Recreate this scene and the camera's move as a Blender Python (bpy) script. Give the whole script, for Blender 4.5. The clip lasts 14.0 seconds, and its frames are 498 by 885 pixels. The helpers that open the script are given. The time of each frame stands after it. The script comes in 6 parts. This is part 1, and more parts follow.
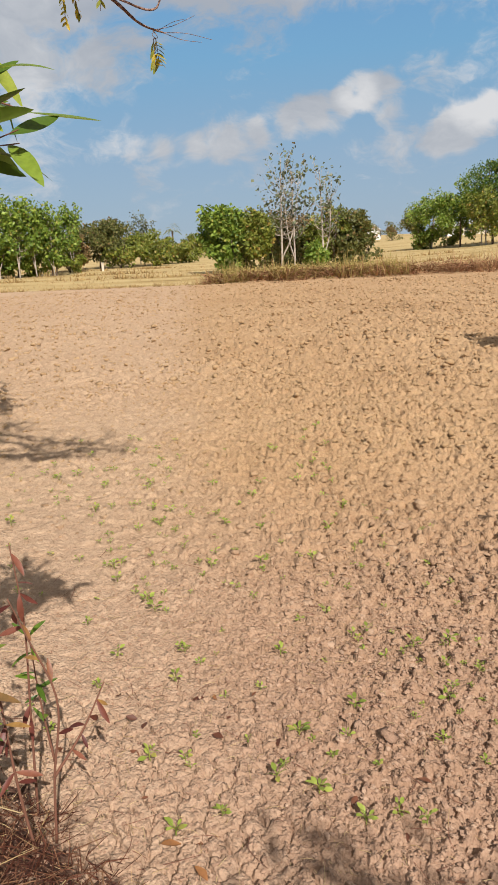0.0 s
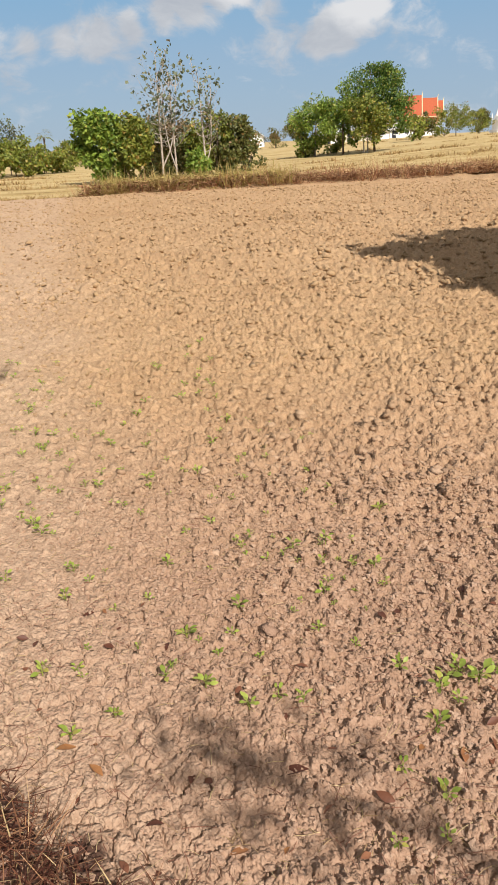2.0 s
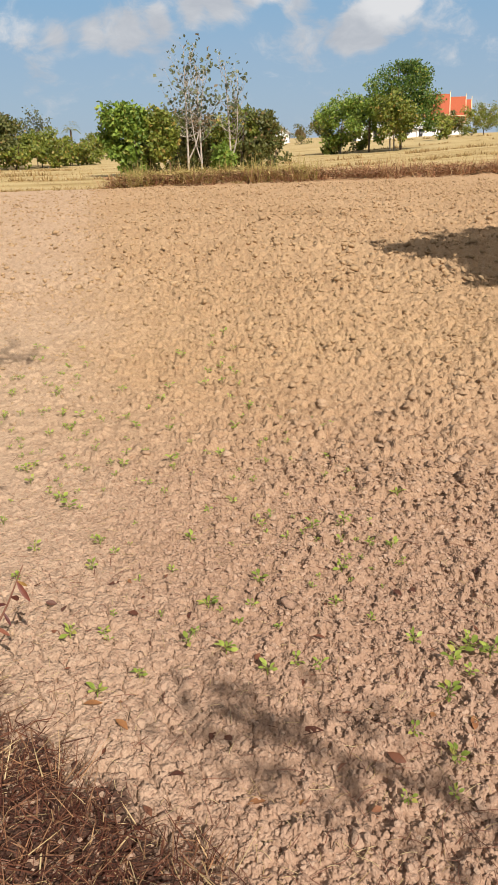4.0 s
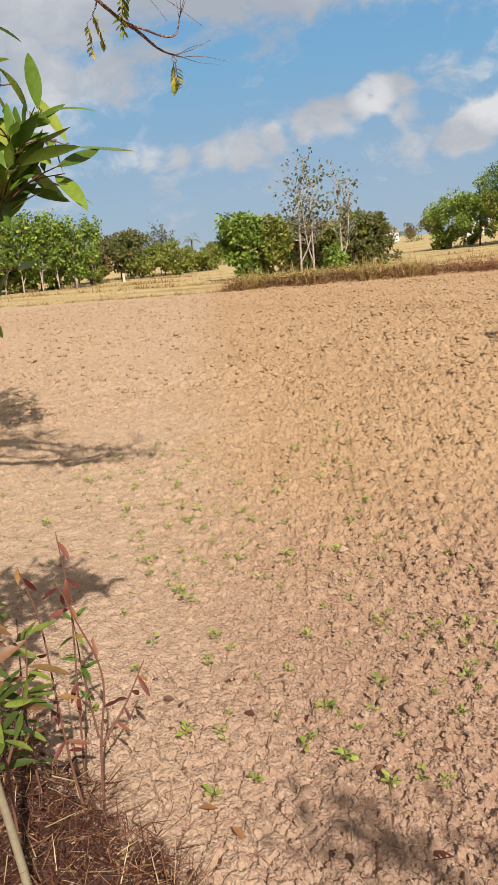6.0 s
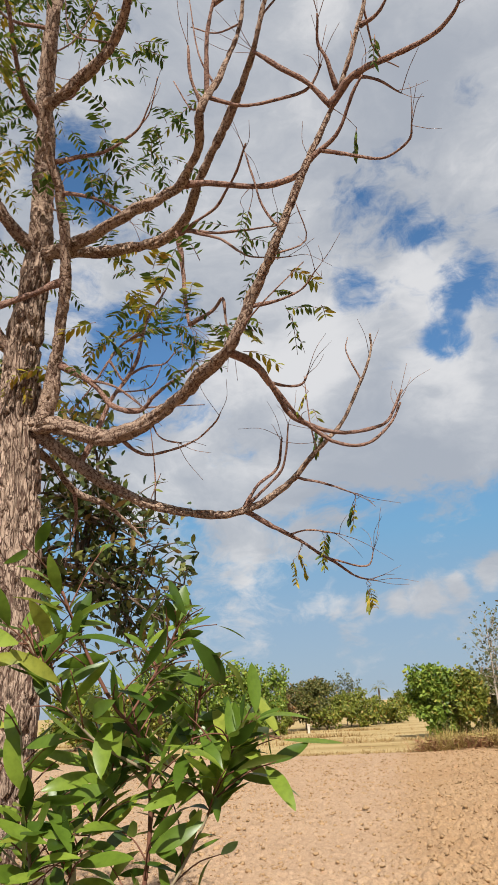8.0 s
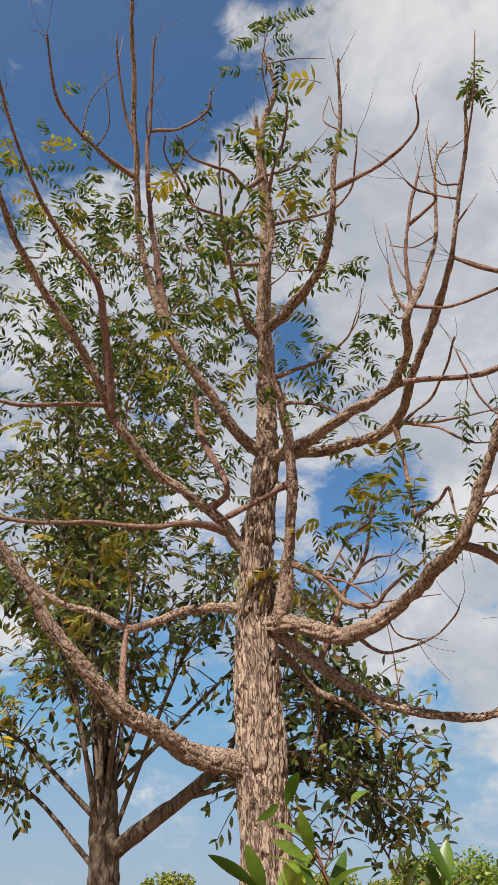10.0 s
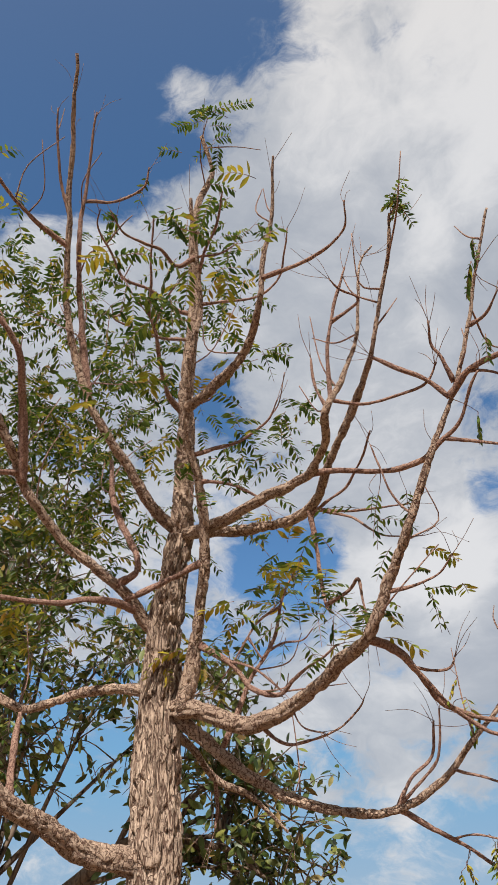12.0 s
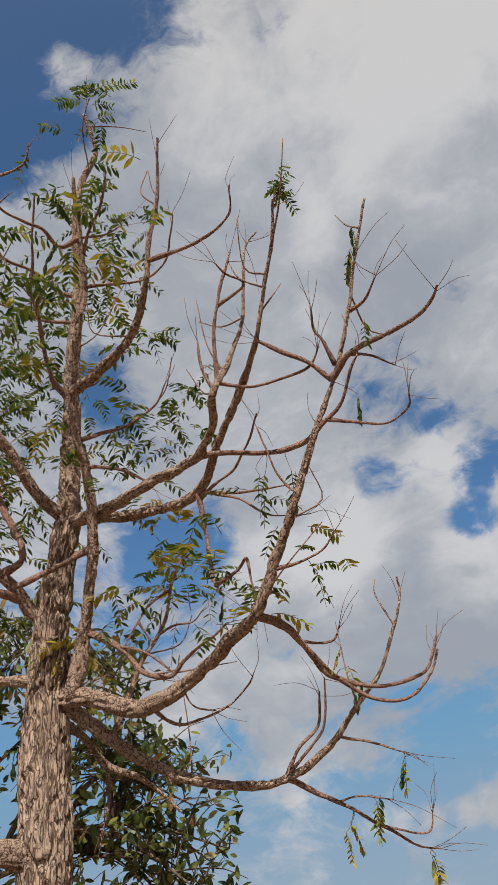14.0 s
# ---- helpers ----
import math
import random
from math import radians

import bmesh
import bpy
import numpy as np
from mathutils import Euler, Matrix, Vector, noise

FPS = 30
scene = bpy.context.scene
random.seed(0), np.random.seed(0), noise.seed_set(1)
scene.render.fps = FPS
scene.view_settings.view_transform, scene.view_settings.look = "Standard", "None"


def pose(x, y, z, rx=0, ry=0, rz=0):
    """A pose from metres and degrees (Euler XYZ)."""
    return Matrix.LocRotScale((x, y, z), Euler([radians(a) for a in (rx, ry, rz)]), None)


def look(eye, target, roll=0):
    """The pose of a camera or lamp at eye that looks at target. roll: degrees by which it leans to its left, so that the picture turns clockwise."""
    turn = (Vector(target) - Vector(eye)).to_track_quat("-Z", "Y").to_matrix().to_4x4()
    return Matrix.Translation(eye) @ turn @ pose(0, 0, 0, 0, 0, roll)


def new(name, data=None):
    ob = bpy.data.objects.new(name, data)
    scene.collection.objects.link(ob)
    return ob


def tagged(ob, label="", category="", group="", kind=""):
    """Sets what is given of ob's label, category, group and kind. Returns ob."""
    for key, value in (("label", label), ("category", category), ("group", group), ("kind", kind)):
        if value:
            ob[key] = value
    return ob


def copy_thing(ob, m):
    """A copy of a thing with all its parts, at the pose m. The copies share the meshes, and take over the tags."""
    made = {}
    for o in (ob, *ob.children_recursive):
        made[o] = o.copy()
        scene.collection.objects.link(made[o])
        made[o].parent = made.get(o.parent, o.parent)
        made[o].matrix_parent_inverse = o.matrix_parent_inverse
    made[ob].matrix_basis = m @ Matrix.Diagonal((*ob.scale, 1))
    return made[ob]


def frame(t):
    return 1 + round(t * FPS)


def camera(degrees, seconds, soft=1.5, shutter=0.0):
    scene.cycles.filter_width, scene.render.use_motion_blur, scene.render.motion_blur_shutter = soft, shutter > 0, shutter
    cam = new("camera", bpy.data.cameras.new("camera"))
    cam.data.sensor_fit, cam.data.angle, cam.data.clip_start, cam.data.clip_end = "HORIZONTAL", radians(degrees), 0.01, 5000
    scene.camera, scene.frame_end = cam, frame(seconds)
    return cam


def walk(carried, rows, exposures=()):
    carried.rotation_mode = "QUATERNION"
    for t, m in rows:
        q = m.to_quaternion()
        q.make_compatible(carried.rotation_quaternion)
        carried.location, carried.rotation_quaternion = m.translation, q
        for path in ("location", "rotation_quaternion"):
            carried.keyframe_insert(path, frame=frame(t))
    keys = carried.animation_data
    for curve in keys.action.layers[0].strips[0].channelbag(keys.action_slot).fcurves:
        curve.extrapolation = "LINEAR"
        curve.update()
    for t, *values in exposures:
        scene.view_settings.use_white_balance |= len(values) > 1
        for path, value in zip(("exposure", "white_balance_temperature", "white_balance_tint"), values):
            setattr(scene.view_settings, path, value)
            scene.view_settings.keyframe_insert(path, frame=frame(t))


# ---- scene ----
# ---- camera and walk ----
cam = camera(38.59, 14.0, soft=1.0)
PATH = [  # seconds, eye, target, roll
    (0, (-0.052, 0.235, 1.516), (-0.158, 2.157, 0.971), -2.61),
    (0.5, (0.003, 0.213, 1.520), (0.358, 2.063, 0.847), -2.26),
    (1, (0.032, 0.200, 1.515), (0.534, 1.981, 0.755), -1.49),
    (1.5, (0.020, 0.175, 1.530), (0.385, 1.980, 0.749), -1.88),
    (2, (0.014, 0.191, 1.523), (0.188, 2.026, 0.747), -2.73),
    (2.2, (0.008, 0.186, 1.527), (0.174, 2.018, 0.742), -1.97),
    (4.3, (-0.025, 0.086, 1.495), (0.092, 1.922, 0.711), -1.91),
    (4.5, (-0.018, 0.088, 1.492), (0.075, 1.925, 0.706), -2.50),
    (5, (-0.029, 0.084, 1.495), (0.041, 1.931, 0.732), -1.59),
    (5.5, (-0.031, 0.078, 1.503), (-0.002, 1.942, 0.779), -1.84),
    (6, (-0.043, 0.075, 1.524), (-0.215, 1.997, 0.999), -4.58),
    (6.5, (-0.060, 0.064, 1.571), (-0.465, 2.006, 1.322), -5.74),
    (7, (-0.060, 0.071, 1.600), (-0.478, 2.019, 1.428), -4.41),
    (7.5, (-0.050, 0.059, 1.698), (-0.570, 1.967, 1.997), -5.49),
    (8, (-0.044, 0.017, 1.790), (-0.590, 1.810, 2.487), -3.42),
    (8.5, (-0.029, 0.009, 1.836), (-0.594, 1.724, 2.696), -3.94),
    (9, (-0.023, -0.018, 1.868), (-0.636, 1.583, 2.899), -3.56),
    (9.2, (-0.019, -0.029, 1.873), (-0.653, 1.524, 2.962), -2.77),
    (10.4, (-0.010, -0.070, 1.970), (-1.102, 1.208, 3.053), 1.00),
    (11.3, (-0.001, -0.102, 2.028), (-0.971, 1.260, 3.126), 2.46),
    (11.5, (0.003, -0.104, 2.030), (-0.902, 1.272, 3.164), 1.97),
    (12, (0.025, -0.099, 2.023), (-0.733, 1.288, 3.248), -0.78),
    (12.5, (0.034, -0.100, 2.011), (-0.511, 1.355, 3.270), -5.57),
    (13, (0.037, -0.102, 1.999), (-0.396, 1.411, 3.234), -8.56),
    (13.5, (0.046, -0.100, 1.998), (-0.379, 1.423, 3.223), -9.32),
    (14, (0.032, -0.099, 1.992), (-0.459, 1.439, 3.173), -8.04),
]
walk(cam, [(t, look(eye, target, roll)) for t, eye, target, roll in PATH],
     exposures=[(0.0, 0.25, 6500, 11), (0.6, 0.3, 6500, 11), (1.3, 0.35, 6500, 11), (7.5, 0.3, 6500, 11), (9.0, 0.33, 6500, 11), (11.5, 0.36, 6500, 11),
                (12.0, 0.34, 6500, 11), (12.6, 0.2, 6500, 11), (13.3, 0.08, 6500, 11), (14.0, 0.02, 6500, 11)])

# ---- world and light ----
SUN_AZ, SUN_EL = 160.0, 42.5


def direction(az, el):
    """Unit vector from a bearing (degrees clockwise from +y) and an elevation."""
    a, e = radians(az), radians(el)
    return Vector((math.sin(a) * math.cos(e), math.cos(a) * math.cos(e), math.sin(e)))


sun = new("sun", bpy.data.lights.new("sun", "SUN"))
sun.data.energy, sun.data.angle, sun.data.color = 5.0, radians(0.55), (1.0, 0.955, 0.892)
sun.matrix_world = look((0, 0, 30), Vector((0, 0, 30)) - direction(SUN_AZ, SUN_EL))


class Nodes:
    """A short way to write node trees."""

    def __init__(self, tree):
        self.tree = tree
        tree.nodes.clear()

    def node(self, kind, ins=None):
        n = self.tree.nodes.new(kind)
        for k, v in (ins or {}).items():
            if isinstance(v, bpy.types.NodeSocket):
                self.tree.links.new(v, n.inputs[k])
            else:
                n.inputs[k].default_value = v
        return n

    def add(self, kind, ins=None, out=0):
        n = self.node(kind, ins)
        return n.outputs[out] if len(n.outputs) else n

    def math(self, op, a, b=0.0, c=0.0):
        n = self.node("ShaderNodeMath", {0: a, 1: b, 2: c})
        n.operation = op
        return n.outputs[0]

    def vec(self, op, a, b=(0, 0, 0), c=(0, 0, 0), out=0):
        n = self.node("ShaderNodeVectorMath", {0: a, 1: b, 2: c})
        n.operation = op
        return n.outputs[out]

    def span(self, v, a, b, lo=0.0, hi=1.0):
        n = self.node("ShaderNodeMapRange", {"Value": v, "From Min": a, "From Max": b, "To Min": lo, "To Max": hi})
        n.interpolation_type = "SMOOTHSTEP"
        return n.outputs[0]

    def noise(self, vec, scale, detail=4.0, rough=0.55, out=0, distort=0.0):
        return self.add("ShaderNodeTexNoise", {"Vector": vec, "Scale": scale, "Detail": detail, "Roughness": rough, "Distortion": distort}, out)

    def mix(self, f, a, b, blend="MIX"):
        n = self.tree.nodes.new("ShaderNodeMix")
        n.data_type, n.blend_type = "RGBA", blend
        for k, v in ((0, f), (6, a), (7, b)):
            if isinstance(v, bpy.types.NodeSocket):
                self.tree.links.new(v, n.inputs[k])
            else:
                n.inputs[k].default_value = v if k == 0 else (*v, 1.0)[:4]
        return n.outputs[2]

    def ramp(self, f, *stops):
        n = self.tree.nodes.new("ShaderNodeValToRGB")
        self.tree.links.new(f, n.inputs[0])
        e = n.color_ramp.elements
        while len(e) < len(stops):
            e.new(0.5)
        for el, (p, c) in zip(e, stops):
            el.position, el.color = p, (*c, 1.0)
        return n.outputs[0]


world = bpy.data.worlds.new("sky")
scene.world = world
world.use_nodes = True
w = Nodes(world.node_tree)
heaven = w.node("ShaderNodeTexSky")
heaven.sky_type, heaven.sun_disc = "NISHITA", False
heaven.sun_elevation, heaven.sun_rotation = radians(SUN_EL), radians(SUN_AZ)
heaven.air_density, heaven.dust_density, heaven.ozone_density = 1.25, 0.35, 3.2
sky = heaven.outputs[0]
way = w.vec("NORMALIZE", w.add("ShaderNodeTexCoord", out=0))
CLOUDS = [  # low cumulus and the torn lower edge: bearing, elevation, half width in degrees, weight
    (-9.7, 6.5, 1.3, 0.55), (-7.4, 6.8, 1.3, 0.52), (-4.9, 7.0, 1.3, 0.6), (-2.5, 7.6, 1.3, 0.62), (-0.3, 8.0, 1.3, 0.6), (1.8, 8.5, 1.3, 0.62), (3.9, 9.0, 1.3, 0.6), (5.8, 9.9, 1.2, 0.8),
    (7.6, 9.4, 1.2, 0.6), (8.6, 7.3, 1.3, 0.4), (11.4, 6.9, 1.2, 0.56), (13.2, 7.3, 1.2, 0.62), (15.2, 7.9, 1.1, 0.66), (12.8, 5.6, 1.2, 0.24), (19.2, 6.6, 2.4, 0.2), (-8.9, 4.2, 1.6, 0.2),
    (-19.5, 6.2, 2.6, 0.22), (-16.5, 13.8, 3.4, 0.5), (-11.5, 13.0, 2.4, 0.36), (-22, 14, 4.5, 0.4),
]
MASSES = [
    (1, 60, 12, 0.35), (17, 53, 12, 0.35), (-20, 51, 9, 0.3), (8, 46, 6, 0.25), (-13, 27, 5.5, 0.45), (-1.2, 22.4, 2.6, 0.42), (0.4, 31.6, 2.0, 0.3), (-9.5, 24.6, 4, 0.3),
    (-44, 49, 7, 0.3), (-58, 49, 8, 0.25), (-48, 63.6, 3.0, 0.45), (-43, 63.0, 3.0, 0.46), (-37.5, 62.6, 2.6, 0.4), (-1, 18.5, 4.5, 0.35), (5.2, 18.4, 2.4, 0.3), (-19, 38, 7, 0.3), (-10, 18.5, 4.0, 0.3),
]
CLEAR = [
    (-66, 58, 9, -0.95), (-51, 60, 5, -0.8), (-43, 58.5, 3.4, -0.5), (-32.5, 66.5, 5, -0.8), (-46, 68, 4.5, -0.6), (-34, 60.8, 2.2, -0.4), (-31, 39.6, 2.2, -0.6), (-32.6, 44, 2.0, -0.5),
    (-24.8, 28.6, 3.4, -0.8), (-31, 25, 4.5, -0.55), (-43, 20, 5, -0.4), (-2.2, 42, 1.9, -0.4), (6.1, 42.2, 2.0, -0.42), (-2.4, 37, 3.2, -0.26), (-6.4, 31.2, 1.6, -0.5),
    (3.6, 30.5, 2.0, -0.55), (0.9, 26.3, 1.5, -0.75), (7.2, 26, 2.6, -0.35), (6.9, 21.3, 1.7, -0.6), (-11.4, 22.2, 1.4, -0.25), (-9.6, 66, 2.6, -0.25), (0.6, 64, 2.6, -0.2), (15, 34, 5, -0.4),
]
LIT = [  # sunlit and shaded parts of the deck
    (1.2, 60, 9, 0.5), (16, 54, 9, 0.5), (-13.5, 27, 4, 0.6), (-1, 23, 2.6, 0.7), (0.4, 31.5, 2.6, 0.7), (-9.5, 25.6, 3, 0.4), (5.8, 10.2, 1.2, 0.7), (14.6, 8.3, 1.4, 0.4),
    (-21, 51, 6, -0.3), (-4.7, 53, 5, -0.3), (8, 46.5, 6, -0.5), (-3, 35, 5, -0.3), (-6, 18.5, 5, -0.55), (2, 17.3, 4, -0.5), (-14, 13.5, 3, -0.4), (-1, 44, 4, -0.3),
]


def spots(rows):
    total = 0.0
    for az, el, half, weight in rows:
        dot = w.vec("DOT_PRODUCT", way, direction(az, el), out=1)
        total = w.math("ADD", w.span(dot, math.cos(radians(half * 1.7)), math.cos(radians(half * 0.2)), 0.0, weight), total)
    return total


high = w.add("ShaderNodeSeparateXYZ", {0: way}, 2)
flat = w.vec("MULTIPLY", way, (1.0, 1.0, 1.7))
warp = w.noise(flat, 4.0, 4.0, out=1)
puff = w.vec("MULTIPLY_ADD", warp, (0.2, 0.2, 0.2), flat)
body = w.noise(puff, 9.0, 12.0, 0.64)
deck = w.span(high, 0.225, 0.315, -0.02, 0.74)
dens = w.math("ADD", w.math("MULTIPLY_ADD", w.math("SUBTRACT", body, 0.5), 3.0, deck), spots(CLOUDS + MASSES + CLEAR))
cover = w.span(dens, 0.05, 0.78)
relief = w.math("ADD", w.math("MULTIPLY", w.math("SUBTRACT", w.noise(puff, 5.0, 10.0, 0.62), 0.5), 3.6), w.math("ADD", spots(LIT), w.span(high, 0.2, 0.13, 0.0, 0.3)))
cloud = w.ramp(w.span(relief, -0.75, 0.85), (0.0, (0.415, 0.45, 0.505)), (0.5, (0.545, 0.57, 0.605)), (1.0, (0.76, 0.765, 0.77)))
cloud = w.vec("MULTIPLY", cloud, (10.0, 10.0, 10.0))
toward = w.span(w.vec("DOT_PRODUCT", way, direction(SUN_AZ, SUN_EL), out=1), 0.1, 0.9)
tint = w.mix(1.0, sky, w.mix(toward, (0.8, 1.12, 1.3), (1.8, 1.3, 1.05)), "MULTIPLY")
haze = w.ramp(high, (0.0, (0.36, 0.455, 0.575)), (0.1, (0.3, 0.43, 0.585)), (0.22, (0.19, 0.4, 0.61)), (0.5, (0.09, 0.23, 0.5)))
tint = w.mix(w.span(high, 0.55, 0.15, 0.0, 0.92), tint, w.vec("MULTIPLY", haze, (10.0, 10.0, 10.0)))
cloud = w.mix(1.0, cloud, w.mix(toward, (1.0, 1.0, 1.0), (1.08, 0.98, 0.86)), "MULTIPLY")
shade = w.mix(w.math("MULTIPLY", cover, 0.95), tint, cloud)
back = w.add("ShaderNodeBackground", {"Color": shade, "Strength": 0.08})
w.add("ShaderNodeOutputWorld", {"Surface": back})

# ---- helpers of this scene ----
RNG = np.random.default_rng(11)


def mesh_data(name, verts, faces, mat, smooth=False, mats=None):
    """A mesh from vertex rows and equal-length face rows (or a list of such arrays)."""
    me = bpy.data.meshes.new(name)
    verts = np.asarray(verts, np.float32)
    groups = faces if isinstance(faces, list) else [faces]
    groups = [np.asarray(g, np.int32) for g in groups if len(g)]
    loops = np.concatenate([g.ravel() for g in groups])
    sizes = np.concatenate([np.full(len(g), g.shape[1], np.int32) for g in groups])
    starts = np.r_[0, np.cumsum(sizes)[:-1]].astype(np.int32)
    me.vertices.add(len(verts))
    me.vertices.foreach_set("co", verts.ravel())
    me.loops.add(len(loops))
    me.loops.foreach_set("vertex_index", loops)
    me.polygons.add(len(sizes))
    me.polygons.foreach_set("loop_start", starts)
    me.polygons.foreach_set("use_smooth", np.full(len(sizes), smooth))
    me.update(calc_edges=True)
    me.validate()
    for m in mats or [mat]:
        me.materials.append(m)
    return me


def thing(name, at, label, category, group="", kind=""):
    ob = new(name)
    ob.empty_display_size = 0.1
    ob.matrix_world = at if isinstance(at, Matrix) else Matrix.Translation(at)
    return tagged(ob, label, category, group, kind)


def part(name, me, parent, label="", kind=""):
    ob = new(name, me)
    ob.parent = parent
    return tagged(ob, label, kind=kind)


def solid(name, me, label, category="", group="", kind=""):
    return tagged(new(name, me), label, category, group, kind)


def spline(pts, n):
    """n points along a Catmull-Rom curve through pts."""
    p = np.asarray(pts, float)
    p = np.vstack([2 * p[0] - p[1], p, 2 * p[-1] - p[-2]])
    u = np.linspace(0, len(p) - 3 - 1e-6, n)
    i = u.astype(int)
    t = (u - i)[:, None]
    a, b, c, d = p[i], p[i + 1], p[i + 2], p[i + 3]
    return 0.5 * (2 * b + (c - a) * t + (2 * a - 5 * b + 4 * c - d) * t**2 + (3 * b - a - 3 * c + d) * t**3)


def tube(path, radii, sides=8, knobs=0.0, rng=RNG):
    """A closed round tube along a path; knobs: unevenness of its skin as a share of the radius."""
    p = np.asarray(path, float)
    n = len(p)
    r = np.interp(np.linspace(0, 1, n), np.linspace(0, 1, len(np.atleast_1d(radii))), np.atleast_1d(radii)) if np.ndim(radii) else np.full(n, radii)
    tang = np.gradient(p, axis=0)
    tang /= np.linalg.norm(tang, axis=1, keepdims=True) + 1e-9
    side = np.cross(tang, (0.31, 0.17, 0.93) if abs(tang[:, 2]).mean() < 0.9 else (0.9, 0.3, 0.1))
    side /= np.linalg.norm(side, axis=1, keepdims=True) + 1e-9
    up = np.cross(side, tang)
    ang = np.linspace(0, 2 * np.pi, sides, endpoint=False)
    ring = r[:, None] * (1 + knobs * rng.normal(0, 1, (n, sides)).clip(-2, 2))
    v = p[:, None] + ring[..., None] * (np.cos(ang)[None, :, None] * side[:, None] + np.sin(ang)[None, :, None] * up[:, None])
    v = v.reshape(-1, 3)
    i, j = np.meshgrid(np.arange(n - 1), np.arange(sides), indexing="ij")
    a, b = i * sides + j, i * sides + (j + 1) % sides
    f = np.stack([a, b, b + sides, a + sides], -1).reshape(-1, 4)
    v = np.vstack([v, p[0], p[-1]])
    s = np.arange(sides)
    caps = np.vstack([np.stack([(s + 1) % sides, s, np.full(sides, n * sides)], -1),
                      np.stack([(n - 1) * sides + s, (n - 1) * sides + (s + 1) % sides, np.full(sides, n * sides + 1)], -1)])
    return v, f, caps


class Batch:
    """Collects many small pieces for one mesh."""

    def __init__(self):
        self.v, self.q, self.t, self.n = [], [], [], 0

    def add(self, v, quads=None, tris=None):
        self.v.append(np.asarray(v, np.float32))
        if quads is not None and len(quads):
            self.q.append(np.asarray(quads, np.int64) + self.n)
        if tris is not None and len(tris):
            self.t.append(np.asarray(tris, np.int64) + self.n)
        self.n += len(v)

    def tube(self, *a, **k):
        v, f, c = tube(*a, **k)
        self.add(v, f, c)

    def mesh(self, name, mat, smooth=False):
        return mesh_data(name, np.vstack(self.v), [np.vstack(g) for g in (self.q, self.t) if g], mat, smooth)


def unit(a):
    return a / (np.linalg.norm(a, axis=-1, keepdims=True) + 1e-9)


LEAF_OVAL = ((0, 0.06), (0.28, 0.42), (0.6, 0.5), (0.86, 0.26), (1.0, 0.03))
LEAF_LANCE = ((0, 0.05), (0.2, 0.3), (0.45, 0.5), (0.75, 0.34), (1.0, 0.02))
LEAF_BLADE = tuple((u, 0.03 + 0.47 * math.sin(math.pi * u ** 1.15) ** 0.8 * (1.0 - 0.25 * u)) if 0 < u < 1 else (u, 0.035 * (1 - u) + 0.008) for u in (0, 0.07, 0.16, 0.28, 0.42, 0.56, 0.7, 0.82, 0.92, 1.0))
LEAF_CARD = ((0, 0.12), (0.5, 0.5), (1.0, 0.08))


def leaves(at, along, normal, length, width, shape=LEAF_CARD, bend=0.15, fold=0.12):
    """Vertices and quads of many leaves: rows of foot, direction, upper side; lengths and widths."""
    at, along, normal = np.asarray(at, float), unit(np.asarray(along, float)), np.asarray(normal, float)
    across = unit(np.cross(normal, along))
    up = np.cross(along, across)
    n, k = len(at), len(shape)
    length, width = np.broadcast_to(length, n)[:, None, None], np.broadcast_to(width, n)[:, None, None]
    bend = np.broadcast_to(bend, n)[:, None, None]
    u = np.array([s[0] for s in shape])[None, :, None]
    h = np.array([s[1] for s in shape])[None, :, None]
    mid = at[:, None] + along[:, None] * u * length - up[:, None] * bend * length * u**2
    off, lift = across[:, None] * h * width, up[:, None] * fold * h * width
    v = np.stack([mid - off + lift, mid, mid + off + lift], 2).reshape(-1, 3)
    base = (np.arange(n) * k * 3)[:, None, None]
    i = np.arange(k - 1)[None, :, None] * 3
    c = np.arange(2)[None, None, :]
    a = base + i + c
    f = np.stack([a, a + 1, a + 4, a + 3], -1).reshape(-1, 4)
    return v, f


def cards(at, along, normal, length, width):
    """Many small far leaves, each one pointed quad with a fold."""
    along = unit(np.asarray(along, float))
    across = unit(np.cross(normal, along))
    up = np.cross(along, across)
    ln, wd = np.asarray(length)[:, None], np.asarray(width)[:, None]
    mid = at + along * ln * 0.5
    v = np.stack([at, mid + across * wd * 0.5 + up * wd * 0.12, at + along * ln, mid - across * wd * 0.5 + up * wd * 0.12], 1).reshape(-1, 3)
    return v, np.arange(len(v)).reshape(-1, 4)


def strips(at, along, length, width, bend, side):
    """Grass blades: two quads each, narrowing to the tip."""
    along, side = unit(along), unit(side)
    up = unit(np.cross(side, along))
    rows = []
    for u, h in ((0, 0.5), (0.55, 0.4), (1.0, 0.06)):
        mid = at + along * (u * length)[:, None] - up * (bend * length * u**2)[:, None]
        rows += [mid - side * (h * width)[:, None], mid + side * (h * width)[:, None]]
    v = np.stack(rows, 1).reshape(-1, 3)
    b = (np.arange(len(at)) * 6)[:, None]
    f = np.concatenate([b + (0, 1, 3, 2), b + (2, 3, 5, 4)])
    return v, f


